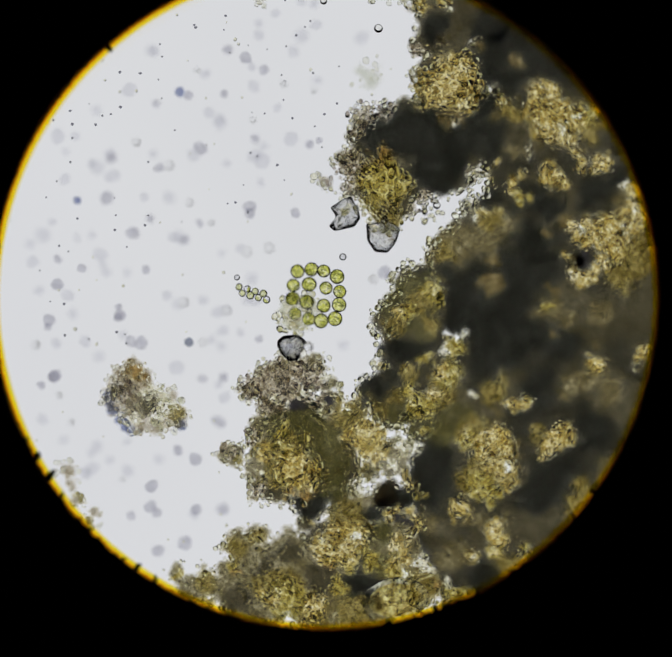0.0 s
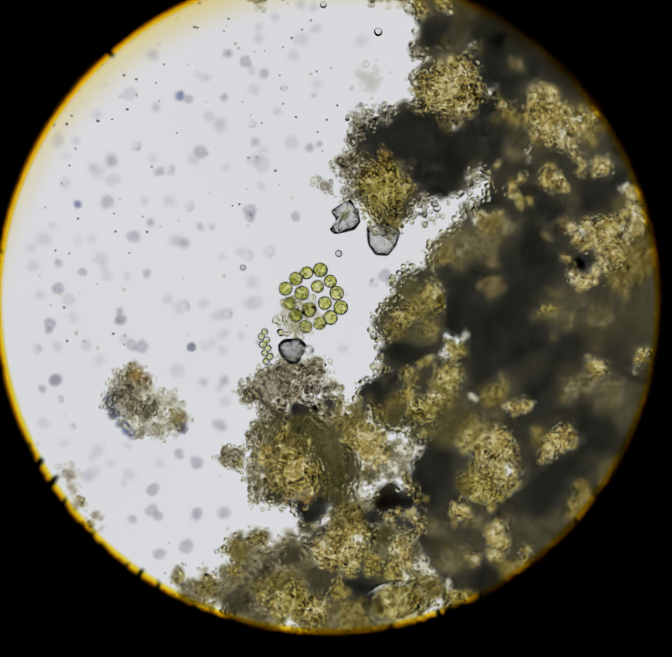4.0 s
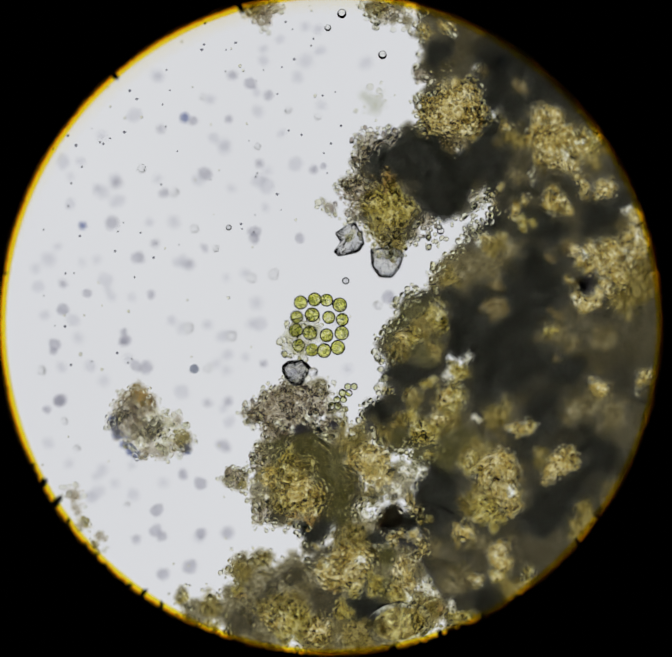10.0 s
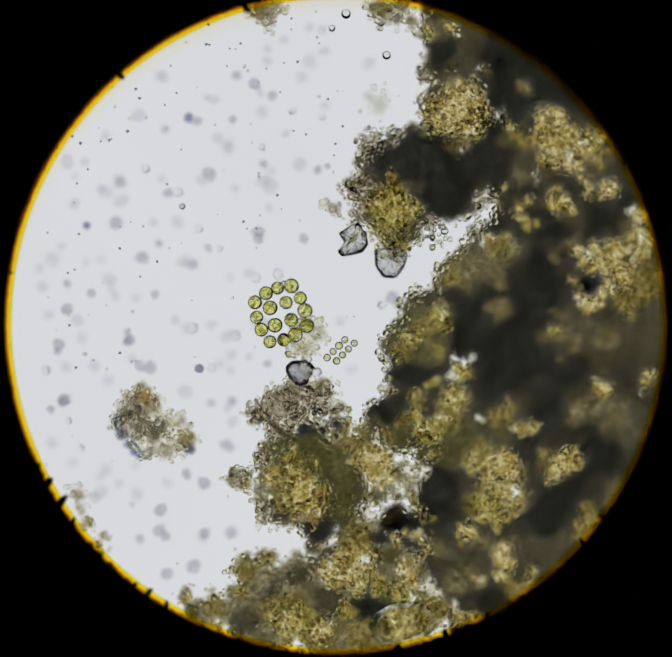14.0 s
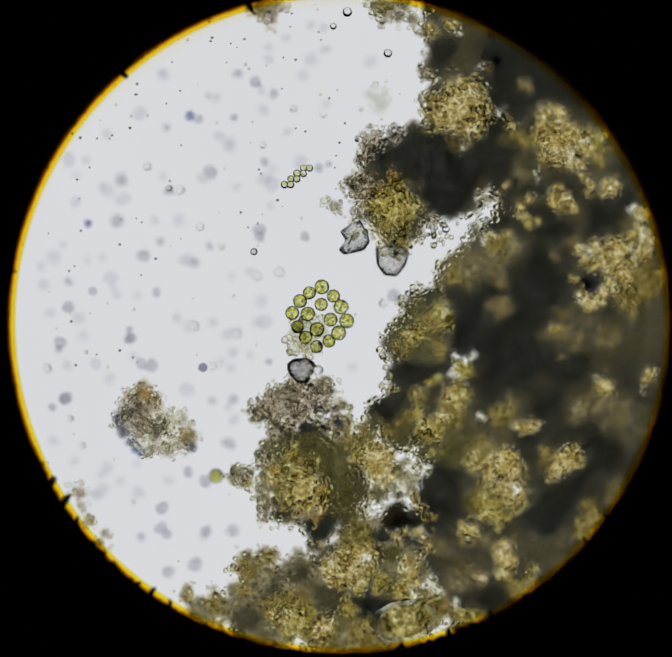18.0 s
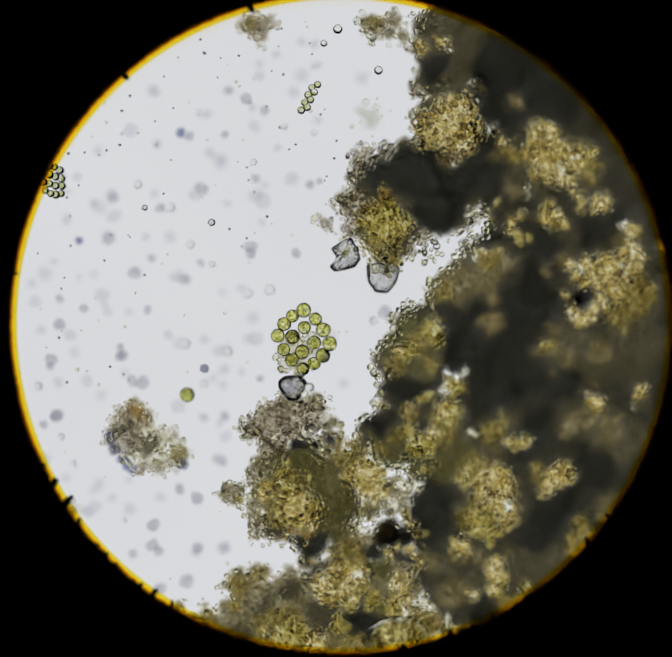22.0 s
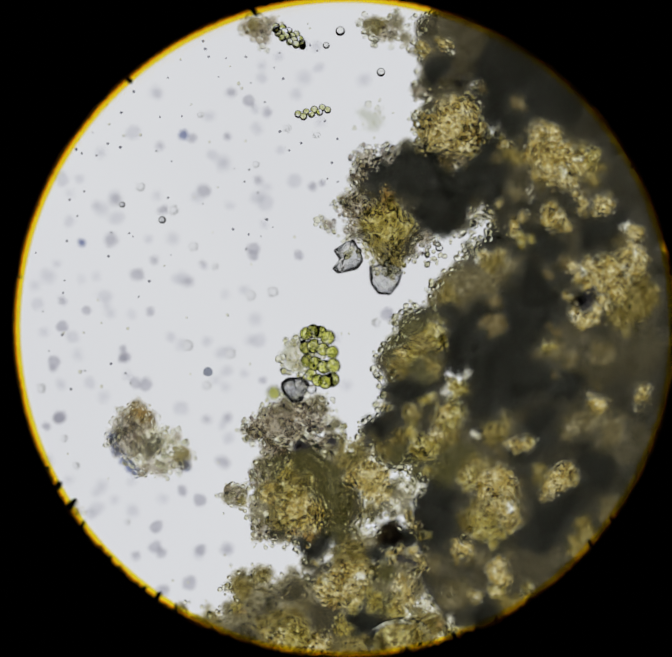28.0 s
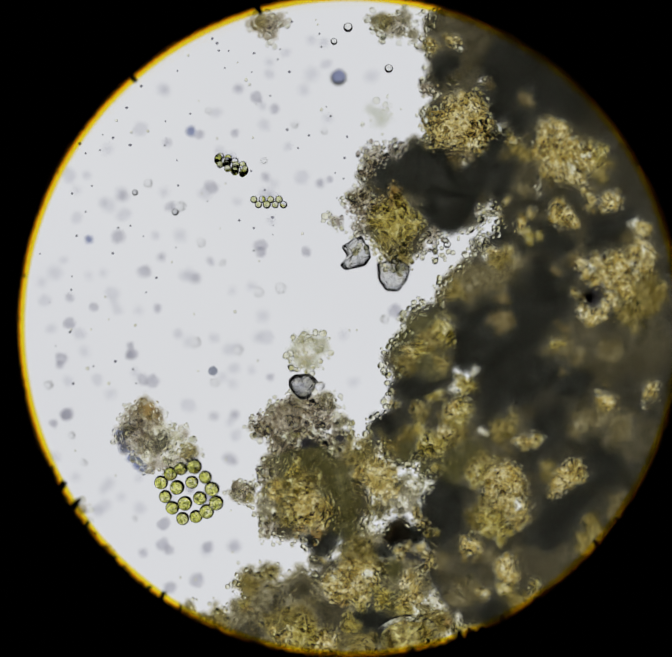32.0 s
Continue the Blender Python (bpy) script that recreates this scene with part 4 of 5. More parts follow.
gonium = colony("algal_colony", "flat tumbling plate of sixteen yellow-green cells", sixteen(0.0640, 0.0300), 0.0164, M_GREEN, 2)
young_plate = colony("algal_colony", "small flat plate of sixteen pale green cells", sixteen(0.036, 0.0155), 0.0092, M_PALE_GREEN, 5)
small_plate = colony("algal_colony", "small staggered plate of eight pale green cells",
                     [(sx * 0.0105, (k - 1.5) * 0.0195 + sx * 0.005) for sx in (-1, 1) for k in range(4)], 0.0090, M_PALE_GREEN, 8)


def single_cell(name, label, r, green, seed):
    thing = tagged(new(name), label, "algal cell")
    wall, body = cell_meshes(r, seed, green)
    c = part("cell_wall", wall, M_WALL, thing)
    part("chloroplast", body, green, c)
    return thing


green_cell = single_cell("algal_cell", "single round olive-green cell drifting in the water", 0.0170, M_GREEN, 21)
ring_cell = single_cell("algal_cell", "small round clear cell with a dark outline", 0.0085, M_CLEAR, 22)
# its blue is the lens's colour fringe put into the cell's colour
blue_cell = single_cell("algal_cell", "round cell out of focus, tinted blue for the lens's colour fringe", 0.019, M_BLUE, 23)
drifter = single_cell("algal_cell", "tiny clear round cell drifting in the water", 0.007, M_CLEAR, 24)

# ---- bubbles, specks and motes ----
BUBBLE = lens_material("clear_bubble", ((0.3, (0.95, 0.95, 0.93)), (0.7, (1, 1, 1))), 30, 1.3)
SOFT_BUBBLE = lens_material("clear_drop", ((0.3, (0.95, 0.95, 0.95)), (0.7, (1, 1, 1))), 30, 1.13)


def bubble(u, v, r, z=0.0):
    x, y = spot(u, v)
    bm = ball(r / 1000, 3)
    mesh = bpy.data.meshes.new("droplet")
    bm.to_mesh(mesh)
    bm.free()
    tagged(part("droplet", smooth(mesh), SOFT_BUBBLE if z else BUBBLE, None, at=pose(x, y, z)), "small clear round droplet with a faint rim" if z else "small clear round droplet with a dark rim", "droplet", "droplets in the water")


for u, v, r, z in ((885, 67, 10, 0), (757, 3, 8, 0), (790, -30, 11, 0), (930, 630, 7, 0), (1020, 480, 9, 0), (632, 583, 12, 0.1), (535, 725, 11, 0.1), (437, 706, 12, 0.1),
                   (582, 592, 11, 0.1), (870, 655, 10, 0.1), (480, 798, 10, 0.1), (180, 980, 8, 0.1)):
    bubble(u, v, r, z)


def speck_meshes(name, m, sizes, seed):
    out = []
    for k, r in enumerate(sizes):
        mesh = lump_mesh(name, r, seed + k, 0.3, 0.0, 2, 0.8)
        mesh.materials.append(m)
        out.append(mesh)
    return out


SPECKS = speck_meshes("speck", M_SPECK, (0.0095, 0.0115, 0.0135, 0.0150), 50)
FAINTS = speck_meshes("speck", M_FAINT, (0.010, 0.013, 0.016), 60)
BLUES = speck_meshes("speck", M_BLUE, (0.011, 0.013), 70)
MOTES = speck_meshes("mote", M_MOTE, (0.0016, 0.0021, 0.0027, 0.0033), 80)


def scatter(kind, meshes, u, v, z, rng, label, group):
    x, y = spot(u, v)
    ob = new(kind, rng.choice(meshes))
    ob.matrix_basis = pose(x, y, z, 0, 0, rng.uniform(0, 360)) @ Matrix.Diagonal((rng.uniform(0.8, 1.25), rng.uniform(0.8, 1.25), 1, 1))
    return tagged(ob, label, kind, group)


def clear_water(u, v):
    """Whether a place lies in the open water west of the clumps and inside the field."""
    if math.hypot(u - 770, v - 690) > 765:
        return False
    edge = 960 if v < 240 else 800 - (v - 240) * 0.1 if v < 600 else 860 - (v - 600) * 0.15 if v < 850 else 540
    return u < edge - 10 and math.hypot(u - 320, v - 930) > 100 and math.hypot(u - 700, v - 730) > 60


rng = random.Random(41)
PLACES = [(525, 95), (570, 122), (613, 146), (350, 222), (518, 205), (590, 308), (722, 325), (745, 320), (460, 333), (335, 500), (456, 512), (295, 536), (420, 552),
          (330, 625), (115, 598), (180, 622), (900, 634), (688, 492), (122, 660), (460, 888), (512, 884), (500, 992), (405, 1058), (449, 1077), (448, 1200), (508, 1204),
          (345, 1140), (110, 880), (290, 1215), (355, 1300), (420, 1280), (600, 792), (360, 380), (230, 450), (240, 352), (260, 735)]
for u, v in PLACES:
    scatter("speck", SPECKS, u, v, -0.11 + rng.uniform(-0.05, 0.04), rng, "blurred blue-grey speck deep in the water", "specks in the water")
# the ones beside the floc imitate the blue light fringe on its edge
for u, v in ((412, 200), (166, 459), (238, 925), (241, 942), (250, 962), (264, 985), (278, 1000), (290, 1008), (412, 996)):
    scatter("speck", BLUES, u, v, -0.10, rng, "dark blue speck deep in the water, some imitating a colour fringe", "blue specks in the water")
for u, v in ((434, 210), (578, 475), (579, 492), (320, 800), (295, 797), (265, 715), (268, 735), (355, 1205), (340, 1190), (80, 900), (113, 878), (96, 760), (100, 744)):
    scatter("speck", SPECKS, u, v, -0.09, rng, "blurred grey speck deep in the water", "specks in the water")
made = 0
while made < 90:
    u, v = rng.uniform(20, 960), rng.uniform(-60, 1340)
    if clear_water(u, v):
        made += 1
        scatter("speck", FAINTS, u, v, rng.choice((-0.19, -0.15, -0.12)), rng, "faint blurred speck deep in the water", "faint specks in the water")
made = 0
while made < 12:
    u, v = rng.uniform(60, 940), rng.uniform(0, 1300)
    if clear_water(u, v):
        made += 1
        bubble(round(u), round(v), rng.choice((7, 8, 9, 10, 11)), rng.choice((0.07, 0.09, 0.11)))
made = 0
while made < 50:
    u, v = rng.uniform(20, 960), rng.uniform(-60, 1340)
    if clear_water(u, v):
        made += 1
        x, y = spot(u, v)
        g = new("droplet", GRANULES[made % 6])
        g.matrix_basis = pose(x, y, 0.0) @ Matrix.Scale(rng.uniform(0.4, 0.75), 4)
        tagged(g, "tiny clear droplet in the water", "droplet", "droplets in the water")

motes = []
while len(motes) < 75:
    u, v = rng.uniform(60, 940), rng.uniform(-20, 800)
    if clear_water(u, v) and not (u > 400 and v > 540):
        motes.append((scatter("mote", MOTES, u, v, 0.0, rng, "tiny dark mote adrift in the water", "motes in the water"), u, v))

dust = tagged(part("dust_speck", lump_mesh("dust_speck", 0.0105, 90, 0.12, 0, 4, 0.6), M_DUST, None, at=pose(-0.34, -0.03, 0.07)),
              "dark dust speck on the eyepiece glass", "dust")


# ---- what moves ----
def tilted(x, y, z, tilt, way, spin=0):
    """A plate's pose: its face leans by tilt degrees towards the bearing way, spun in its plane."""
    lean = Matrix.Rotation(radians(tilt), 4, Vector((-math.sin(radians(way)), math.cos(radians(way)), 0)))
    return Matrix.Translation((x, y, z)) @ lean @ Matrix.Rotation(radians(spin), 4, "Z")


def rolled(x, y, z, roll, way):
    """A long plate's pose: its length along the bearing way, rolled about it."""
    return pose(x, y, z, 0, 0, way - 90) @ pose(0, 0, 0, 0, roll, 0)


def motions():
    drift = random.Random(77)
    for ob, u, v in motes:
        x, y = spot(u, v)
        sx, sy = drift.uniform(-0.0022, 0.0014), drift.uniform(-0.0012, 0.002)
        rows = []
        for k in range(9):
            t = 4.0 * k
            rows.append((t, pose(x + sx * t + drift.gauss(0, 0.004), y + sy * t + drift.gauss(0, 0.004), 0.0)))
        walk(ob, rows)
    walk(stop, [
        (0, pose(-0.0231, 0.0715, 0.10)), (0.5, pose(-0.0215, 0.0711, 0.10)), (1, pose(-0.0211, 0.0697, 0.10)), (1.5, pose(-0.0189, 0.0698, 0.10)),
        (2, pose(-0.0203, 0.0692, 0.10)), (2.5, pose(-0.0194, 0.0679, 0.10)), (3, pose(-0.0201, 0.0679, 0.10)), (3.5, pose(-0.0193, 0.0683, 0.10)),
        (5.5, pose(-0.0181, 0.0660, 0.10)), (6, pose(-0.0186, 0.0677, 0.10)), (6.5, pose(-0.0195, 0.0704, 0.10)), (7, pose(-0.0195, 0.0724, 0.10)),
        (7.5, pose(-0.0249, 0.0714, 0.10)), (8, pose(-0.0235, 0.0703, 0.10)), (8.5, pose(-0.0234, 0.0683, 0.10)), (9, pose(-0.0208, 0.0686, 0.10)),
        (9.5, pose(-0.0200, 0.0680, 0.10)), (10, pose(-0.0213, 0.0695, 0.10)), (10.5, pose(-0.0215, 0.0690, 0.10)),
        (11, pose(-0.0217, 0.0686, 0.10)), (11.5, pose(-0.0206, 0.0676, 0.10)), (12, pose(-0.0201, 0.0664, 0.10)),
        (12.5, pose(-0.0204, 0.0665, 0.10)), (13, pose(-0.0216, 0.0679, 0.10)), (13.5, pose(-0.0198, 0.0682, 0.10)),
        (14, pose(-0.0186, 0.0705, 0.10)), (14.5, pose(-0.0189, 0.0698, 0.10)), (16.5, pose(-0.0151, 0.0698, 0.10)),
        (17, pose(-0.0158, 0.0694, 0.10)), (17.5, pose(-0.0145, 0.0679, 0.10)), (18, pose(-0.0136, 0.0681, 0.10)),
        (18.5, pose(-0.0144, 0.0690, 0.10)), (19, pose(-0.0148, 0.0702, 0.10)), (19.5, pose(-0.0166, 0.0684, 0.10)),
        (19.6, pose(-0.0019, 0.0797, 0.10)), (19.7, pose(0.0029, 0.0903, 0.10)), (19.8, pose(0.0064, 0.0965, 0.10)),
        (19.9, pose(0.0111, 0.1030, 0.10)), (20, pose(0.0116, 0.1046, 0.10)), (20.5, pose(0.0115, 0.1049, 0.10)), (21, pose(0.0123, 0.1043, 0.10)),
        (21.5, pose(0.0113, 0.1053, 0.10)), (22, pose(0.0112, 0.1058, 0.10)), (22.5, pose(0.0119, 0.1040, 0.10)), (23, pose(0.0116, 0.1037, 0.10)),
        (23.5, pose(0.0115, 0.1034, 0.10)), (24, pose(0.0110, 0.1045, 0.10)), (24.5, pose(0.0112, 0.1048, 0.10)), (25, pose(0.0112, 0.1042, 0.10)),
        (25.5, pose(0.0108, 0.1033, 0.10)), (27.5, pose(0.0120, 0.1028, 0.10)), (28, pose(0.0130, 0.1027, 0.10)), (28.5, pose(0.0133, 0.1029, 0.10)),
        (29, pose(0.0136, 0.1019, 0.10)), (29.5, pose(0.0120, 0.1031, 0.10)), (30, pose(0.0116, 0.1032, 0.10)), (30.5, pose(0.0122, 0.1027, 0.10)),
        (31, pose(0.0124, 0.1027, 0.10)), (31.5, pose(0.0127, 0.1027, 0.10)), (31.7, pose(0.0133, 0.1030, 0.10)), (31.8, pose(0.0053, 0.0966, 0.10)),
        (32, pose(0.0059, 0.0968, 0.10)),
    ])
    walk(dust, [
        (0, pose(-0.3372, -0.0305, 0.07)), (0.5, pose(-0.3357, -0.0308, 0.07)), (1, pose(-0.3353, -0.0321, 0.07)),
        (1.5, pose(-0.3332, -0.0319, 0.07)), (2, pose(-0.3346, -0.0323, 0.07)), (2.5, pose(-0.3338, -0.0336, 0.07)),
        (3, pose(-0.3346, -0.0335, 0.07)), (3.5, pose(-0.3338, -0.0331, 0.07)), (5.5, pose(-0.3330, -0.0358, 0.07)),
        (6, pose(-0.3336, -0.0342, 0.07)), (6.5, pose(-0.3345, -0.0316, 0.07)), (7, pose(-0.3345, -0.0297, 0.07)),
        (7.5, pose(-0.3400, -0.0308, 0.07)), (8, pose(-0.3387, -0.0321, 0.07)), (8.5, pose(-0.3387, -0.0343, 0.07)),
        (9, pose(-0.3362, -0.0340, 0.07)), (9.5, pose(-0.3355, -0.0347, 0.07)), (10, pose(-0.3368, -0.0333, 0.07)),
        (10.5, pose(-0.3371, -0.0339, 0.07)), (11, pose(-0.3373, -0.0343, 0.07)), (11.5, pose(-0.3362, -0.0354, 0.07)),
        (12, pose(-0.3357, -0.0365, 0.07)), (12.5, pose(-0.3361, -0.0365, 0.07)), (13, pose(-0.3373, -0.0351, 0.07)),
        (13.5, pose(-0.3355, -0.0349, 0.07)), (14, pose(-0.3343, -0.0327, 0.07)), (14.5, pose(-0.3346, -0.0334, 0.07)),
        (16.5, pose(-0.3307, -0.0336, 0.07)), (17, pose(-0.3314, -0.0339, 0.07)), (17.5, pose(-0.3301, -0.0353, 0.07)),
        (18, pose(-0.3293, -0.0350, 0.07)), (18.5, pose(-0.3302, -0.0340, 0.07)), (19, pose(-0.3306, -0.0327, 0.07)),
        (19.5, pose(-0.3325, -0.0344, 0.07)), (19.6, pose(-0.3177, -0.0231, 0.07)), (19.7, pose(-0.3129, -0.0125, 0.07)),
        (19.8, pose(-0.3094, -0.0064, 0.07)), (19.9, pose(-0.3047, 0.0001, 0.07)), (20, pose(-0.3043, 0.0019, 0.07)),
        (20.5, pose(-0.3044, 0.0023, 0.07)), (21, pose(-0.3037, 0.0016, 0.07)), (21.5, pose(-0.3046, 0.0027, 0.07)),
        (22, pose(-0.3047, 0.0031, 0.07)), (22.5, pose(-0.3039, 0.0014, 0.07)), (23, pose(-0.3041, 0.0009, 0.07)),
        (23.5, pose(-0.3041, 0.0006, 0.07)), (24, pose(-0.3045, 0.0016, 0.07)), (24.5, pose(-0.3042, 0.0018, 0.07)),
        (25, pose(-0.3043, 0.0012, 0.07)), (25.5, pose(-0.3047, 0.0003, 0.07)), (27.5, pose(-0.3040, 0.0002, 0.07)),
        (28, pose(-0.3031, 0.0002, 0.07)), (28.5, pose(-0.3028, 0.0005, 0.07)), (29, pose(-0.3024, -0.0005, 0.07)),
        (29.5, pose(-0.3039, 0.0007, 0.07)), (30, pose(-0.3042, 0.0008, 0.07)), (30.5, pose(-0.3035, 0.0004, 0.07)),
        (31, pose(-0.3032, 0.0003, 0.07)), (31.5, pose(-0.3028, 0.0004, 0.07)), (31.7, pose(-0.3022, 0.0006, 0.07)),
        (31.8, pose(-0.3101, -0.0058, 0.07)), (32, pose(-0.3095, -0.0055, 0.07)),
    ])
    walk(gonium, [
        (0, tilted(-0.0455, 0.0776, 0.03, 25, 20, -5)), (1, tilted(-0.0508, 0.0752, 0.03, 25, 45, -10)), (2, tilted(-0.0502, 0.0839, 0.03, 18, 60, 40)),
        (3, tilted(-0.0579, 0.0873, 0.03, 22, 45, 30)), (5.5, tilted(-0.0457, 0.0617, 0.03, 25, 0, 28)), (6, tilted(-0.0630, 0.0672, 0.03, 22, 10, 28)),
        (6.5, tilted(-0.0757, 0.0596, 0.03, 10, 45, 32)), (7, tilted(-0.0511, 0.0634, 0.03, 12, 80, 38)),
        (7.5, tilted(-0.0611, 0.0909, 0.03, 22, 60, 30)), (8, tilted(-0.0722, 0.0776, 0.03, 32, 90, 20)),
        (8.5, tilted(-0.0607, 0.0830, 0.03, 20, 90, 30)), (9, tilted(-0.0449, 0.0540, 0.03, 20, 45, 40)),
        (9.5, tilted(-0.0525, 0.0649, 0.03, 28, 0, 15)), (10, tilted(-0.0488, 0.0670, 0.03, 25, 0, -3)),
        (10.5, tilted(-0.0555, 0.0806, 0.03, 25, 20, 10)), (11, tilted(-0.0681, 0.0601, 0.03, 15, 45, 22)),
        (11.5, tilted(-0.0587, 0.0555, 0.03, 25, 10, 20)), (12, tilted(-0.0710, 0.0643, 0.03, 20, 20, 20)),
        (12.5, tilted(-0.0990, 0.0562, 0.03, 15, 60, 32)), (13, tilted(-0.1485, 0.0454, 0.03, 22, 100, 45)),
        (13.5, tilted(-0.1351, 0.0653, 0.03, 25, 160, 32)), (14, tilted(-0.1478, 0.0934, 0.03, 20, 180, 22)),
        (14.5, tilted(-0.1615, 0.0774, 0.03, 32, 130, 20)), (16.5, tilted(-0.0746, 0.1035, 0.03, 12, 70, 30)),
        (17, tilted(-0.1151, 0.1138, 0.03, 52, 62, 38)), (17.5, tilted(-0.1143, 0.0757, 0.03, 50, 105, 40)),
        (18, tilted(-0.0612, 0.0815, 0.03, 25, 190, 38)), (18.5, tilted(-0.0592, 0.1212, 0.03, 18, 280, 40)),
        (19, tilted(-0.1106, 0.1173, 0.03, 60, 68, 40)), (19.5, tilted(-0.1187, 0.0625, 0.03, 47, 105, 40)),
        (20, tilted(-0.0663, 0.0688, 0.03, 22, 190, 38)), (20.5, tilted(-0.0643, 0.1179, 0.03, 10, 290, 40)),
        (21, tilted(-0.1254, 0.1180, 0.03, 54, 75, 40)), (21.5, tilted(-0.1398, 0.0686, 0.03, 48, 115, 42)),
        (22, tilted(-0.0770, 0.0688, 0.03, 32, 200, 40)), (22.5, tilted(-0.0845, 0.1266, 0.03, 10, 280, 40)),
        (23, tilted(-0.1353, 0.1083, 0.03, 50, 90, 38)), (23.5, tilted(-0.1185, 0.0689, 0.03, 46, 135, 25)),
        (24, tilted(-0.0769, 0.1013, 0.03, 15, 220, 2)), (24.5, tilted(-0.0961, 0.1182, 0.03, 34, 80, 6)),
        (25, tilted(-0.1129, 0.1029, 0.03, 54, 90, 8)), (25.5, tilted(-0.0850, 0.0819, 0.03, 42, 125, 8)),
        (27.5, tilted(-0.0094, 0.0132, 0.03, 48, 192, 0)), (28, tilted(-0.0464, 0.0340, 0.03, 60, 190, 0)),
        (28.5, tilted(-0.1134, 0.0232, 0.03, 25, 220, 0)), (29, tilted(-0.1918, 0.0225, 0.03, 4, 220, 4)),
        (29.5, tilted(-0.2765, -0.0206, 0.03, 18, 225, 22)), (30, tilted(-0.3524, -0.0980, 0.03, 20, 180, 35)),
        (30.2, tilted(-0.3668, -0.1270, 0.03, 30, 210, 35)), (30.5, tilted(-0.3663, -0.1531, 0.03, 35, 210, 35)),
        (30.7, tilted(-0.3495, -0.1681, 0.03, 28, 205, 32)), (31, tilted(-0.3487, -0.2030, 0.03, 50, 205, 30)),
        (31.2, tilted(-0.3568, -0.2200, 0.03, 50, 205, 30)), (31.5, tilted(-0.3619, -0.2410, 0.03, 53, 223, 28)),
        (31.7, tilted(-0.3620, -0.2459, 0.03, 46, 228, 28)), (32, tilted(-0.3704, -0.2893, 0.03, 25, 225, 28)),
    ])
    walk(young_plate, [
        (0, tilted(-0.9288, 0.2982, 0.02, 40, 10, 0)), (16, tilted(-0.9603, 0.3583, 0.02, 40, 10, 0)),
        (20.5, tilted(-0.9104, 0.4036, 0.02, 50, 10, 0)), (21.5, tilted(-0.7415, 0.4244, 0.02, 60, 10, 0)),
        (22, tilted(-0.6614, 0.4434, 0.02, 60, 8, 0)), (22.5, tilted(-0.5420, 0.4467, 0.02, 62, 10, 0)),
        (23, tilted(-0.4437, 0.4517, 0.02, 65, 8, 0)), (23.5, tilted(-0.3545, 0.5068, 0.02, 65, 30, 0)),
        (24, tilted(-0.2458, 0.5780, 0.02, 64, 20, 0)), (24.5, tilted(-0.1489, 0.6165, 0.02, 65, 15, 0)),
        (24.8, tilted(-0.1080, 0.6286, 0.02, 65, 40, 0)), (25.2, tilted(-0.0758, 0.6718, 0.02, 65, 50, 0)),
        (25.5, tilted(-0.0524, 0.7120, 0.02, 64, 65, 0)), (27.5, tilted(-0.1081, 0.7826, 0.02, 65, 65, 0)),
        (28, tilted(-0.1131, 0.7824, 0.02, 65, 55, 0)), (28.7, tilted(-0.1282, 0.8029, 0.02, 50, 55, 0)),
        (29.1, tilted(-0.1184, 0.7912, 0.02, 25, 55, 0)), (29.5, tilted(-0.0851, 0.7812, 0.02, 10, 55, 0)),
        (29.9, tilted(-0.0874, 0.7541, 0.02, 6, 55, 0)), (30.3, tilted(-0.1156, 0.7009, 0.02, 6, 60, 0)),
        (30.7, tilted(-0.1533, 0.6577, 0.02, 28, 60, 0)), (31.1, tilted(-0.2066, 0.6259, 0.02, 55, 60, -14)),
        (31.6, tilted(-0.2451, 0.5358, 0.02, 66, 60, -14)), (32, tilted(-0.2677, 0.4742, 0.02, 68, 62, -14)),
    ])
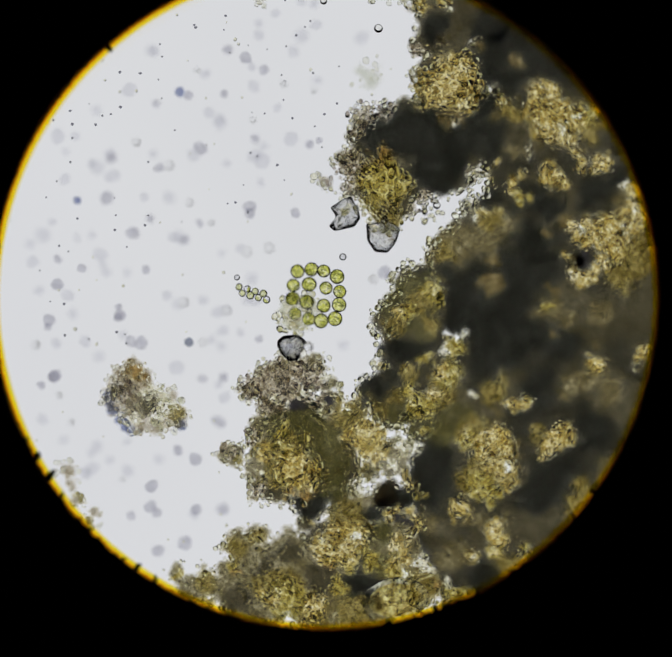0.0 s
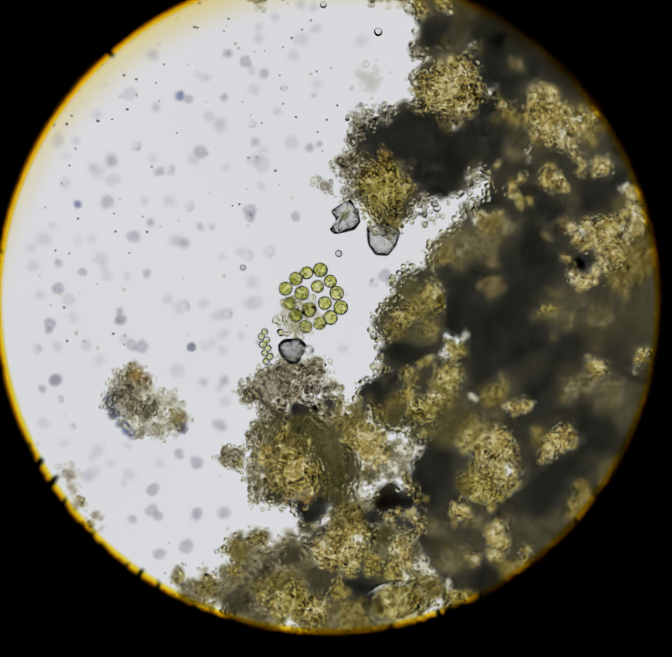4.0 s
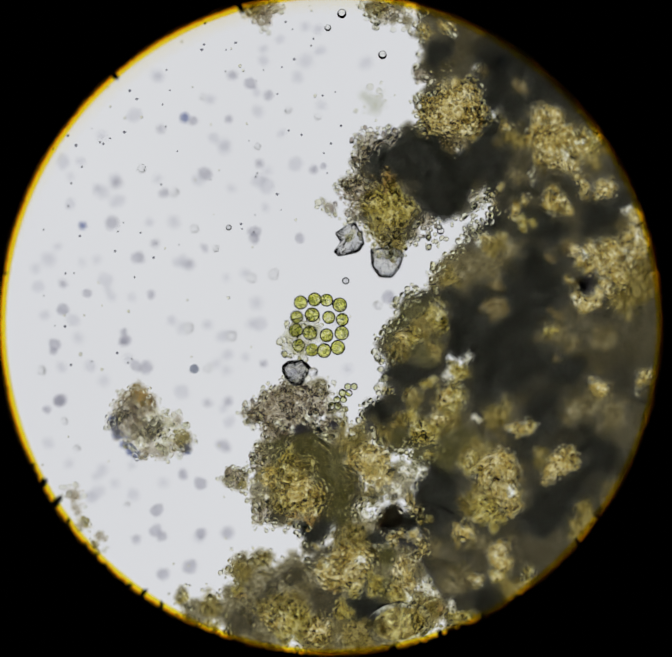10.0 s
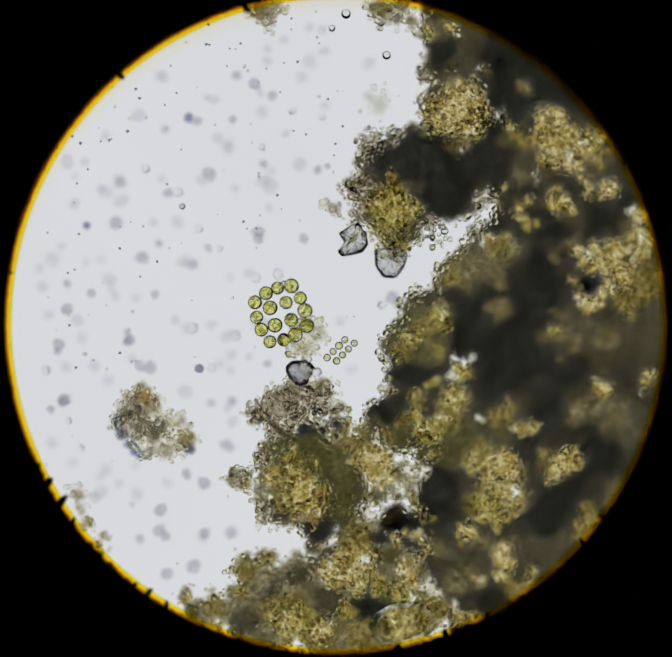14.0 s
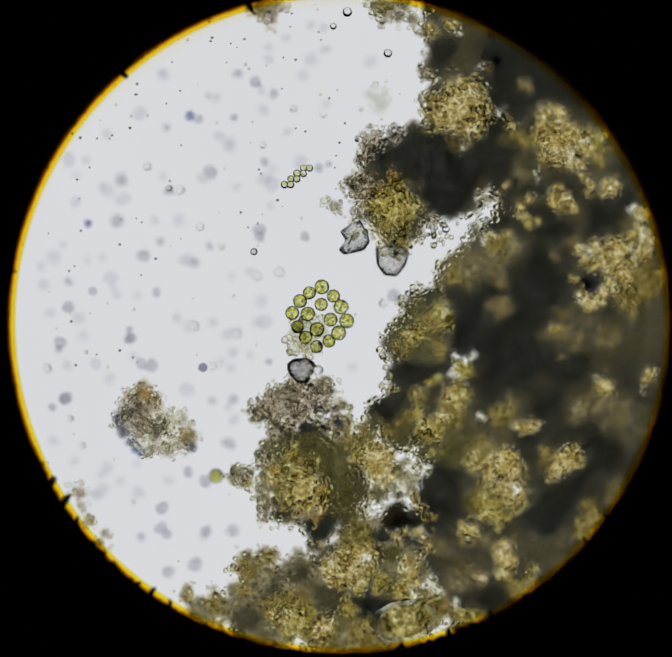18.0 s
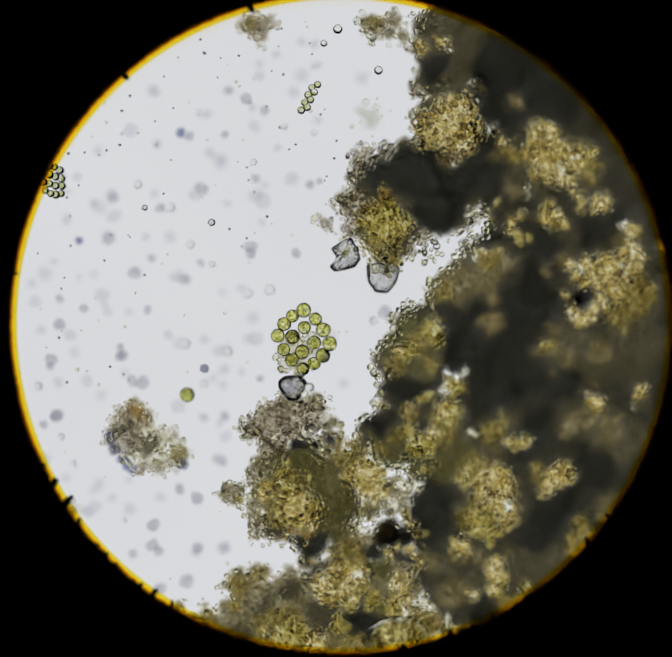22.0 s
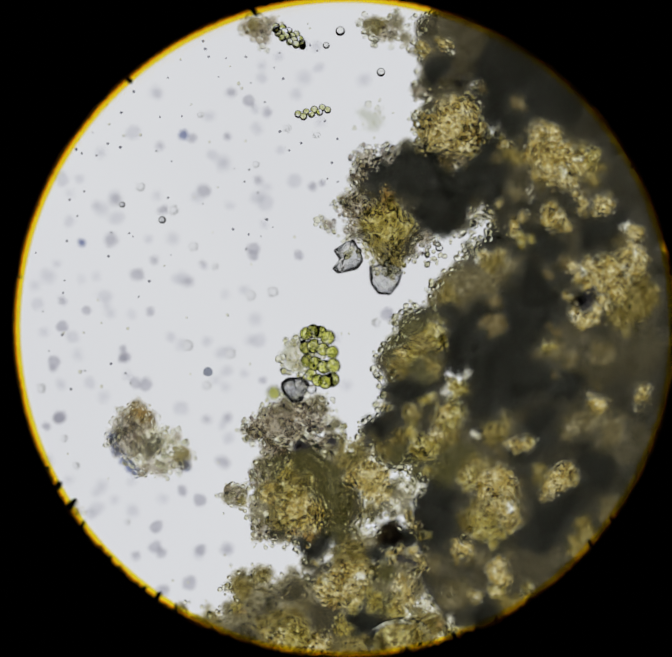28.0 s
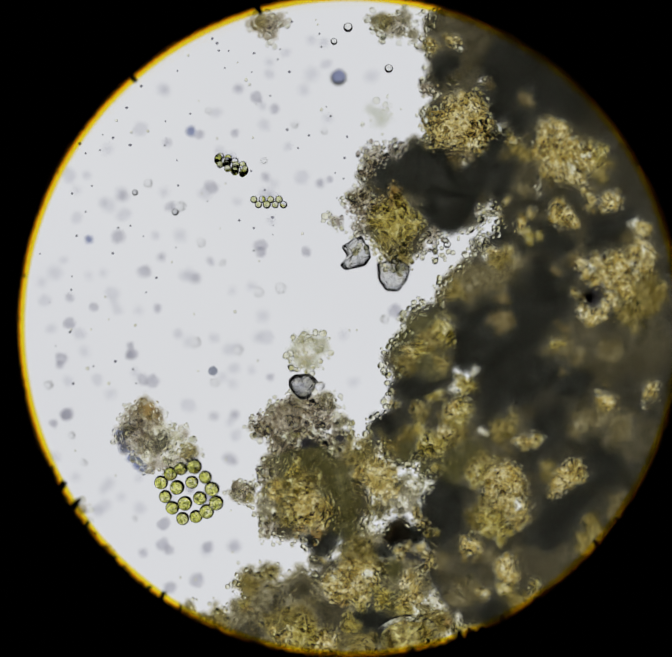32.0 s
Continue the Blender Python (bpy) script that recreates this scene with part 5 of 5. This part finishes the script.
    walk(small_plate, [
        (0, rolled(-0.1929, 0.0821, 0.02, 55, -15)), (0.5, rolled(-0.2133, 0.1219, 0.02, 50, 45)), (1, rolled(-0.2420, 0.0850, 0.02, 75, -30)),
        (1.5, rolled(-0.2207, 0.0517, 0.02, 60, 54)), (2, rolled(-0.1831, 0.0010, 0.02, 80, 90)), (2.5, rolled(-0.1874, -0.0364, 0.02, 50, 20)),
        (3, rolled(-0.1951, -0.0363, 0.02, 40, -35)), (3.5, rolled(-0.1893, -0.0251, 0.02, 60, -60)),
        (5.5, rolled(-0.0275, -0.0819, 0.02, 50, -120)), (6, rolled(0.0129, -0.0846, 0.02, 45, -120)),
        (6.5, rolled(0.0222, -0.0984, 0.02, 70, -130)), (7, rolled(0.0170, -0.0945, 0.02, 30, -160)), (7.5, rolled(0.0280, -0.0730, 0.02, 65, -115)),
        (8, rolled(0.0310, -0.0655, 0.02, 60, -180)), (8.5, rolled(0.0135, -0.0920, 0.02, 50, -215)), (9, rolled(0.0284, -0.0981, 0.02, 70, -245)),
        (9.5, rolled(0.0109, -0.0962, 0.02, 50, -210)), (10, rolled(0.0056, -0.0991, 0.02, 60, -130)), (10.5, rolled(0.0359, -0.0746, 0.02, 0, -60)),
        (11, rolled(0.0324, -0.0802, 0.02, 20, 0)), (11.5, rolled(0.0399, -0.0798, 0.02, 25, -75)), (12, rolled(0.0335, -0.0710, 0.02, 80, -50)),
        (12.5, rolled(0.0335, -0.0602, 0.02, 80, 15)), (13, rolled(0.0151, -0.0341, 0.02, 0, 90)), (13.5, rolled(0.0285, -0.0201, 0.02, 20, 150)),
        (14, rolled(-0.0082, 0.0081, 0.02, 0, 225)), (14.5, rolled(0.0012, 0.0260, 0.02, 75, 275)), (16.5, rolled(-0.0765, 0.2368, 0.02, 30, 280)),
        (17, rolled(-0.1180, 0.3041, 0.02, 50, 225)), (17.5, rolled(-0.1170, 0.3449, 0.02, 70, 305)), (18, rolled(-0.1125, 0.4099, 0.02, 60, 221)),
        (18.5, rolled(-0.1305, 0.4358, 0.02, 70, 304)), (19, rolled(-0.1157, 0.4899, 0.02, 70, 230)), (19.5, rolled(-0.1514, 0.5222, 0.02, 30, 300)),
        (20, rolled(-0.1127, 0.5555, 0.02, 40, 220)), (20.5, rolled(-0.1266, 0.6209, 0.02, 20, 230)), (21, rolled(-0.0866, 0.6386, 0.02, 50, 240)),
        (21.5, rolled(-0.0827, 0.6650, 0.02, 35, 205)), (22, rolled(-0.0609, 0.6343, 0.02, 60, 245)), (22.5, rolled(-0.0908, 0.6452, 0.02, 85, 180)),
        (23, rolled(-0.0837, 0.6436, 0.02, 80, 225)), (23.5, rolled(-0.0530, 0.6259, 0.02, 75, 145)), (24, rolled(-0.0375, 0.6515, 0.02, 20, 210)),
        (24.4, rolled(-0.0229, 0.6098, 0.02, 50, 260)), (24.8, rolled(0.0170, 0.5832, 0.02, 50, 320)), (25, rolled(0.0340, 0.5963, 0.02, 50, 385)), (25.2, rolled(0.0230, 0.5945, 0.02, 40, 420)),
        (25.5, rolled(-0.0047, 0.6119, 0.02, 10, 430)), (26.2, rolled(-0.0187, 0.6249, 0.02, 34, 375)), (26.9, rolled(-0.0326, 0.6379, 0.02, 58, 320)), (27.5, rolled(-0.0446, 0.6491, 0.02, 80, 265)), (28, rolled(-0.0589, 0.6049, 0.02, 60, 195)),
        (28.3, rolled(-0.0375, 0.5897, 0.02, 25, 270)), (28.7, rolled(-0.0780, 0.6023, 0.02, 60, 315)),
        (29.1, rolled(-0.0775, 0.5556, 0.02, 50, 400)), (29.5, rolled(-0.0772, 0.5539, 0.02, 50, 475)),
        (29.9, rolled(-0.1225, 0.5201, 0.02, 70, 550)), (30.3, rolled(-0.0927, 0.4756, 0.02, 40, 620)),
        (30.5, rolled(-0.1040, 0.4754, 0.02, 60, 645)), (30.7, rolled(-0.1271, 0.4735, 0.02, 60, 640)),
        (31.1, rolled(-0.1514, 0.4445, 0.02, 80, 720)), (31.5, rolled(-0.1397, 0.4033, 0.02, 20, 795)), (32, rolled(-0.1811, 0.3868, 0.02, 60, 720)),
    ])
    walk(green_cell, [
        (0, pose(-0.3663, -0.7923, -0.08)), (13, pose(-0.3796, -0.6741, -0.08)), (14.5, pose(-0.3580, -0.5769, -0.08)),
        (16.5, pose(-0.3444, -0.4289, -0.08)), (17, pose(-0.3400, -0.3913, -0.08)), (17.5, pose(-0.3321, -0.3503, -0.08)),
        (18, pose(-0.3098, -0.2980, -0.08)), (18.5, pose(-0.3274, -0.2668, -0.07)), (19, pose(-0.3517, -0.2376, 0.00)),
        (19.5, pose(-0.3669, -0.2048, 0.05)), (20, pose(-0.3823, -0.1625, 0.03)), (20.5, pose(-0.4055, -0.1253, 0.03)), (21, pose(-0.4166, -0.0935, 0.03)),
        (22, pose(-0.3430, -0.0565, 0.09)), (23, pose(-0.2466, 0.0109, 0.11)), (23.5, pose(-0.2356, 0.0544, 0.11)), (24, pose(-0.2131, 0.0701, 0.11)),
        (24.5, pose(-0.1903, 0.0610, 0.11)), (25, pose(-0.1891, 0.0666, 0.09)), (25.5, pose(-0.1711, 0.0077, 0.02)), (27.5, pose(-0.1430, -0.0299, -0.08)),
        (28, pose(-0.1580, -0.0570, -0.13)), (28.5, pose(-0.1614, -0.1310, -0.20)), (32, pose(-0.1263, -0.1660, -0.22)),
    ])
    walk(ring_cell, [
        (0, pose(0.0165, 0.1670, 0.00)), (6, pose(0.0042, 0.1855, 0.00)), (9, pose(0.0255, 0.1753, 0.00)), (13, pose(-0.1028, 0.1628, 0.00)),
        (16.5, pose(-0.2005, 0.1896, 0.00)), (19, pose(-0.2295, 0.2681, 0.00)), (20.5, pose(-0.2673, 0.3071, 0.00)),
        (21.5, pose(-0.2827, 0.3326, 0.00)), (22.5, pose(-0.2986, 0.3499, 0.00)), (23.5, pose(-0.3055, 0.3458, 0.00)),
        (24.5, pose(-0.3464, 0.3562, 0.00)), (25.5, pose(-0.3703, 0.3711, 0.00)), (27.5, pose(-0.4095, 0.3576, 0.00)),
        (28.5, pose(-0.4156, 0.3553, 0.00)), (29.5, pose(-0.3964, 0.3615, 0.00)), (30.5, pose(-0.3927, 0.3610, 0.00)),
        (32, pose(-0.4010, 0.3662, 0.00)),
    ])
    walk(blue_cell, [
        (0, pose(0.4080, 0.7238, -0.26)), (27.5, pose(0.3197, 0.7135, -0.26)), (29.9, pose(0.1514, 0.7066, -0.10)),
        (30.7, pose(0.0954, 0.7228, -0.10)), (31.1, pose(0.0456, 0.7064, -0.10)), (31.6, pose(0.0104, 0.6919, -0.10)),
        (32, pose(-0.0165, 0.6947, -0.10)),
    ])
    walk(drifter, [
        (0, pose(-0.2308, 0.1197, 0.00)), (1.5, pose(-0.2215, 0.1340, 0.00)), (3, pose(-0.2101, 0.1507, 0.00)), (6, pose(-0.2406, 0.1515, 0.00)),
        (9, pose(-0.2403, 0.2656, 0.00)), (13, pose(-0.3769, 0.3315, 0.00)), (16.5, pose(-0.3823, 0.3840, 0.00)),
        (17.5, pose(-0.4040, 0.3872, 0.00)), (18.5, pose(-0.4179, 0.3822, 0.00)), (19.5, pose(-0.4232, 0.3845, 0.00)),
        (20.5, pose(-0.4320, 0.3852, 0.00)), (22, pose(-0.4486, 0.3799, 0.00)), (23, pose(-0.4512, 0.3700, 0.00)),
        (25.5, pose(-0.4698, 0.3895, 0.00)), (28, pose(-0.5081, 0.3920, 0.00)), (32, pose(-0.4953, 0.4119, 0.00)),
    ])
    # shifted so the imitated yellow glow comes and goes at the upper rim
    walk(glow_ring, [
        (0, pose(-0.0099, 0.0300, 1.00)), (0.5, pose(-0.0080, 0.0289, 1.00)), (1, pose(-0.0069, 0.0266, 1.00)), (1.5, pose(-0.0049, 0.0258, 1.00)),
        (2, pose(-0.0064, 0.0244, 1.00)), (2.5, pose(-0.0051, 0.0218, 1.00)), (3, pose(-0.0025, 0.0111, 1.00)), (3.5, pose(0.0016, 0.0005, 1.00)),
        (5.5, pose(0.0221, -0.0625, 1.00)), (6, pose(0.0163, -0.0416, 1.00)), (6.5, pose(0.0056, -0.0080, 1.00)), (7, pose(-0.0002, 0.0109, 1.00)),
        (7.5, pose(-0.0115, 0.0295, 1.00)), (8, pose(-0.0097, 0.0301, 1.00)), (8.5, pose(-0.0094, 0.0283, 1.00)), (9, pose(-0.0066, 0.0283, 1.00)),
        (9.5, pose(-0.0061, 0.0284, 1.00)), (10, pose(-0.0070, 0.0297, 1.00)), (10.5, pose(-0.0078, 0.0269, 1.00)),
        (11, pose(-0.0077, 0.0240, 1.00)), (11.5, pose(-0.0056, 0.0209, 1.00)), (12, pose(-0.0046, 0.0169, 1.00)),
        (12.5, pose(-0.0039, 0.0143, 1.00)), (13, pose(-0.0018, 0.0033, 1.00)), (13.5, pose(-0.0056, 0.0191, 1.00)),
        (14, pose(-0.0075, 0.0320, 1.00)), (14.5, pose(-0.0083, 0.0322, 1.00)), (16.5, pose(-0.0079, 0.0351, 1.00)),
        (17, pose(-0.0084, 0.0351, 1.00)), (17.5, pose(-0.0072, 0.0342, 1.00)), (18, pose(-0.0059, 0.0341, 1.00)),
        (18.5, pose(-0.0068, 0.0347, 1.00)), (19, pose(-0.0078, 0.0366, 1.00)), (19.5, pose(-0.0098, 0.0357, 1.00)),
        (19.6, pose(0.0051, 0.0471, 1.00)), (19.7, pose(0.0099, 0.0579, 1.00)), (19.8, pose(0.0135, 0.0642, 1.00)),
        (19.9, pose(0.0183, 0.0708, 1.00)), (20, pose(0.0189, 0.0726, 1.00)), (20.5, pose(0.0186, 0.0736, 1.00)), (21, pose(0.0194, 0.0735, 1.00)),
        (21.5, pose(0.0178, 0.0752, 1.00)), (22, pose(0.0168, 0.0761, 1.00)), (22.5, pose(0.0178, 0.0748, 1.00)), (23, pose(0.0174, 0.0746, 1.00)),
        (23.5, pose(0.0172, 0.0749, 1.00)), (24, pose(0.0161, 0.0765, 1.00)), (24.5, pose(0.0151, 0.0783, 1.00)), (25, pose(0.0146, 0.0788, 1.00)),
        (25.5, pose(0.0148, 0.0774, 1.00)), (27.5, pose(0.0150, 0.0768, 1.00)), (28, pose(0.0162, 0.0767, 1.00)), (28.5, pose(0.0162, 0.0768, 1.00)),
        (29, pose(0.0163, 0.0758, 1.00)), (29.5, pose(0.0140, 0.0768, 1.00)), (30, pose(0.0131, 0.0769, 1.00)), (30.5, pose(0.0134, 0.0765, 1.00)),
        (31, pose(0.0135, 0.0764, 1.00)), (31.5, pose(0.0137, 0.0764, 1.00)), (31.7, pose(0.0141, 0.0766, 1.00)), (31.8, pose(0.0061, 0.0702, 1.00)),
        (32, pose(0.0065, 0.0704, 1.00)),
    ])


motions()
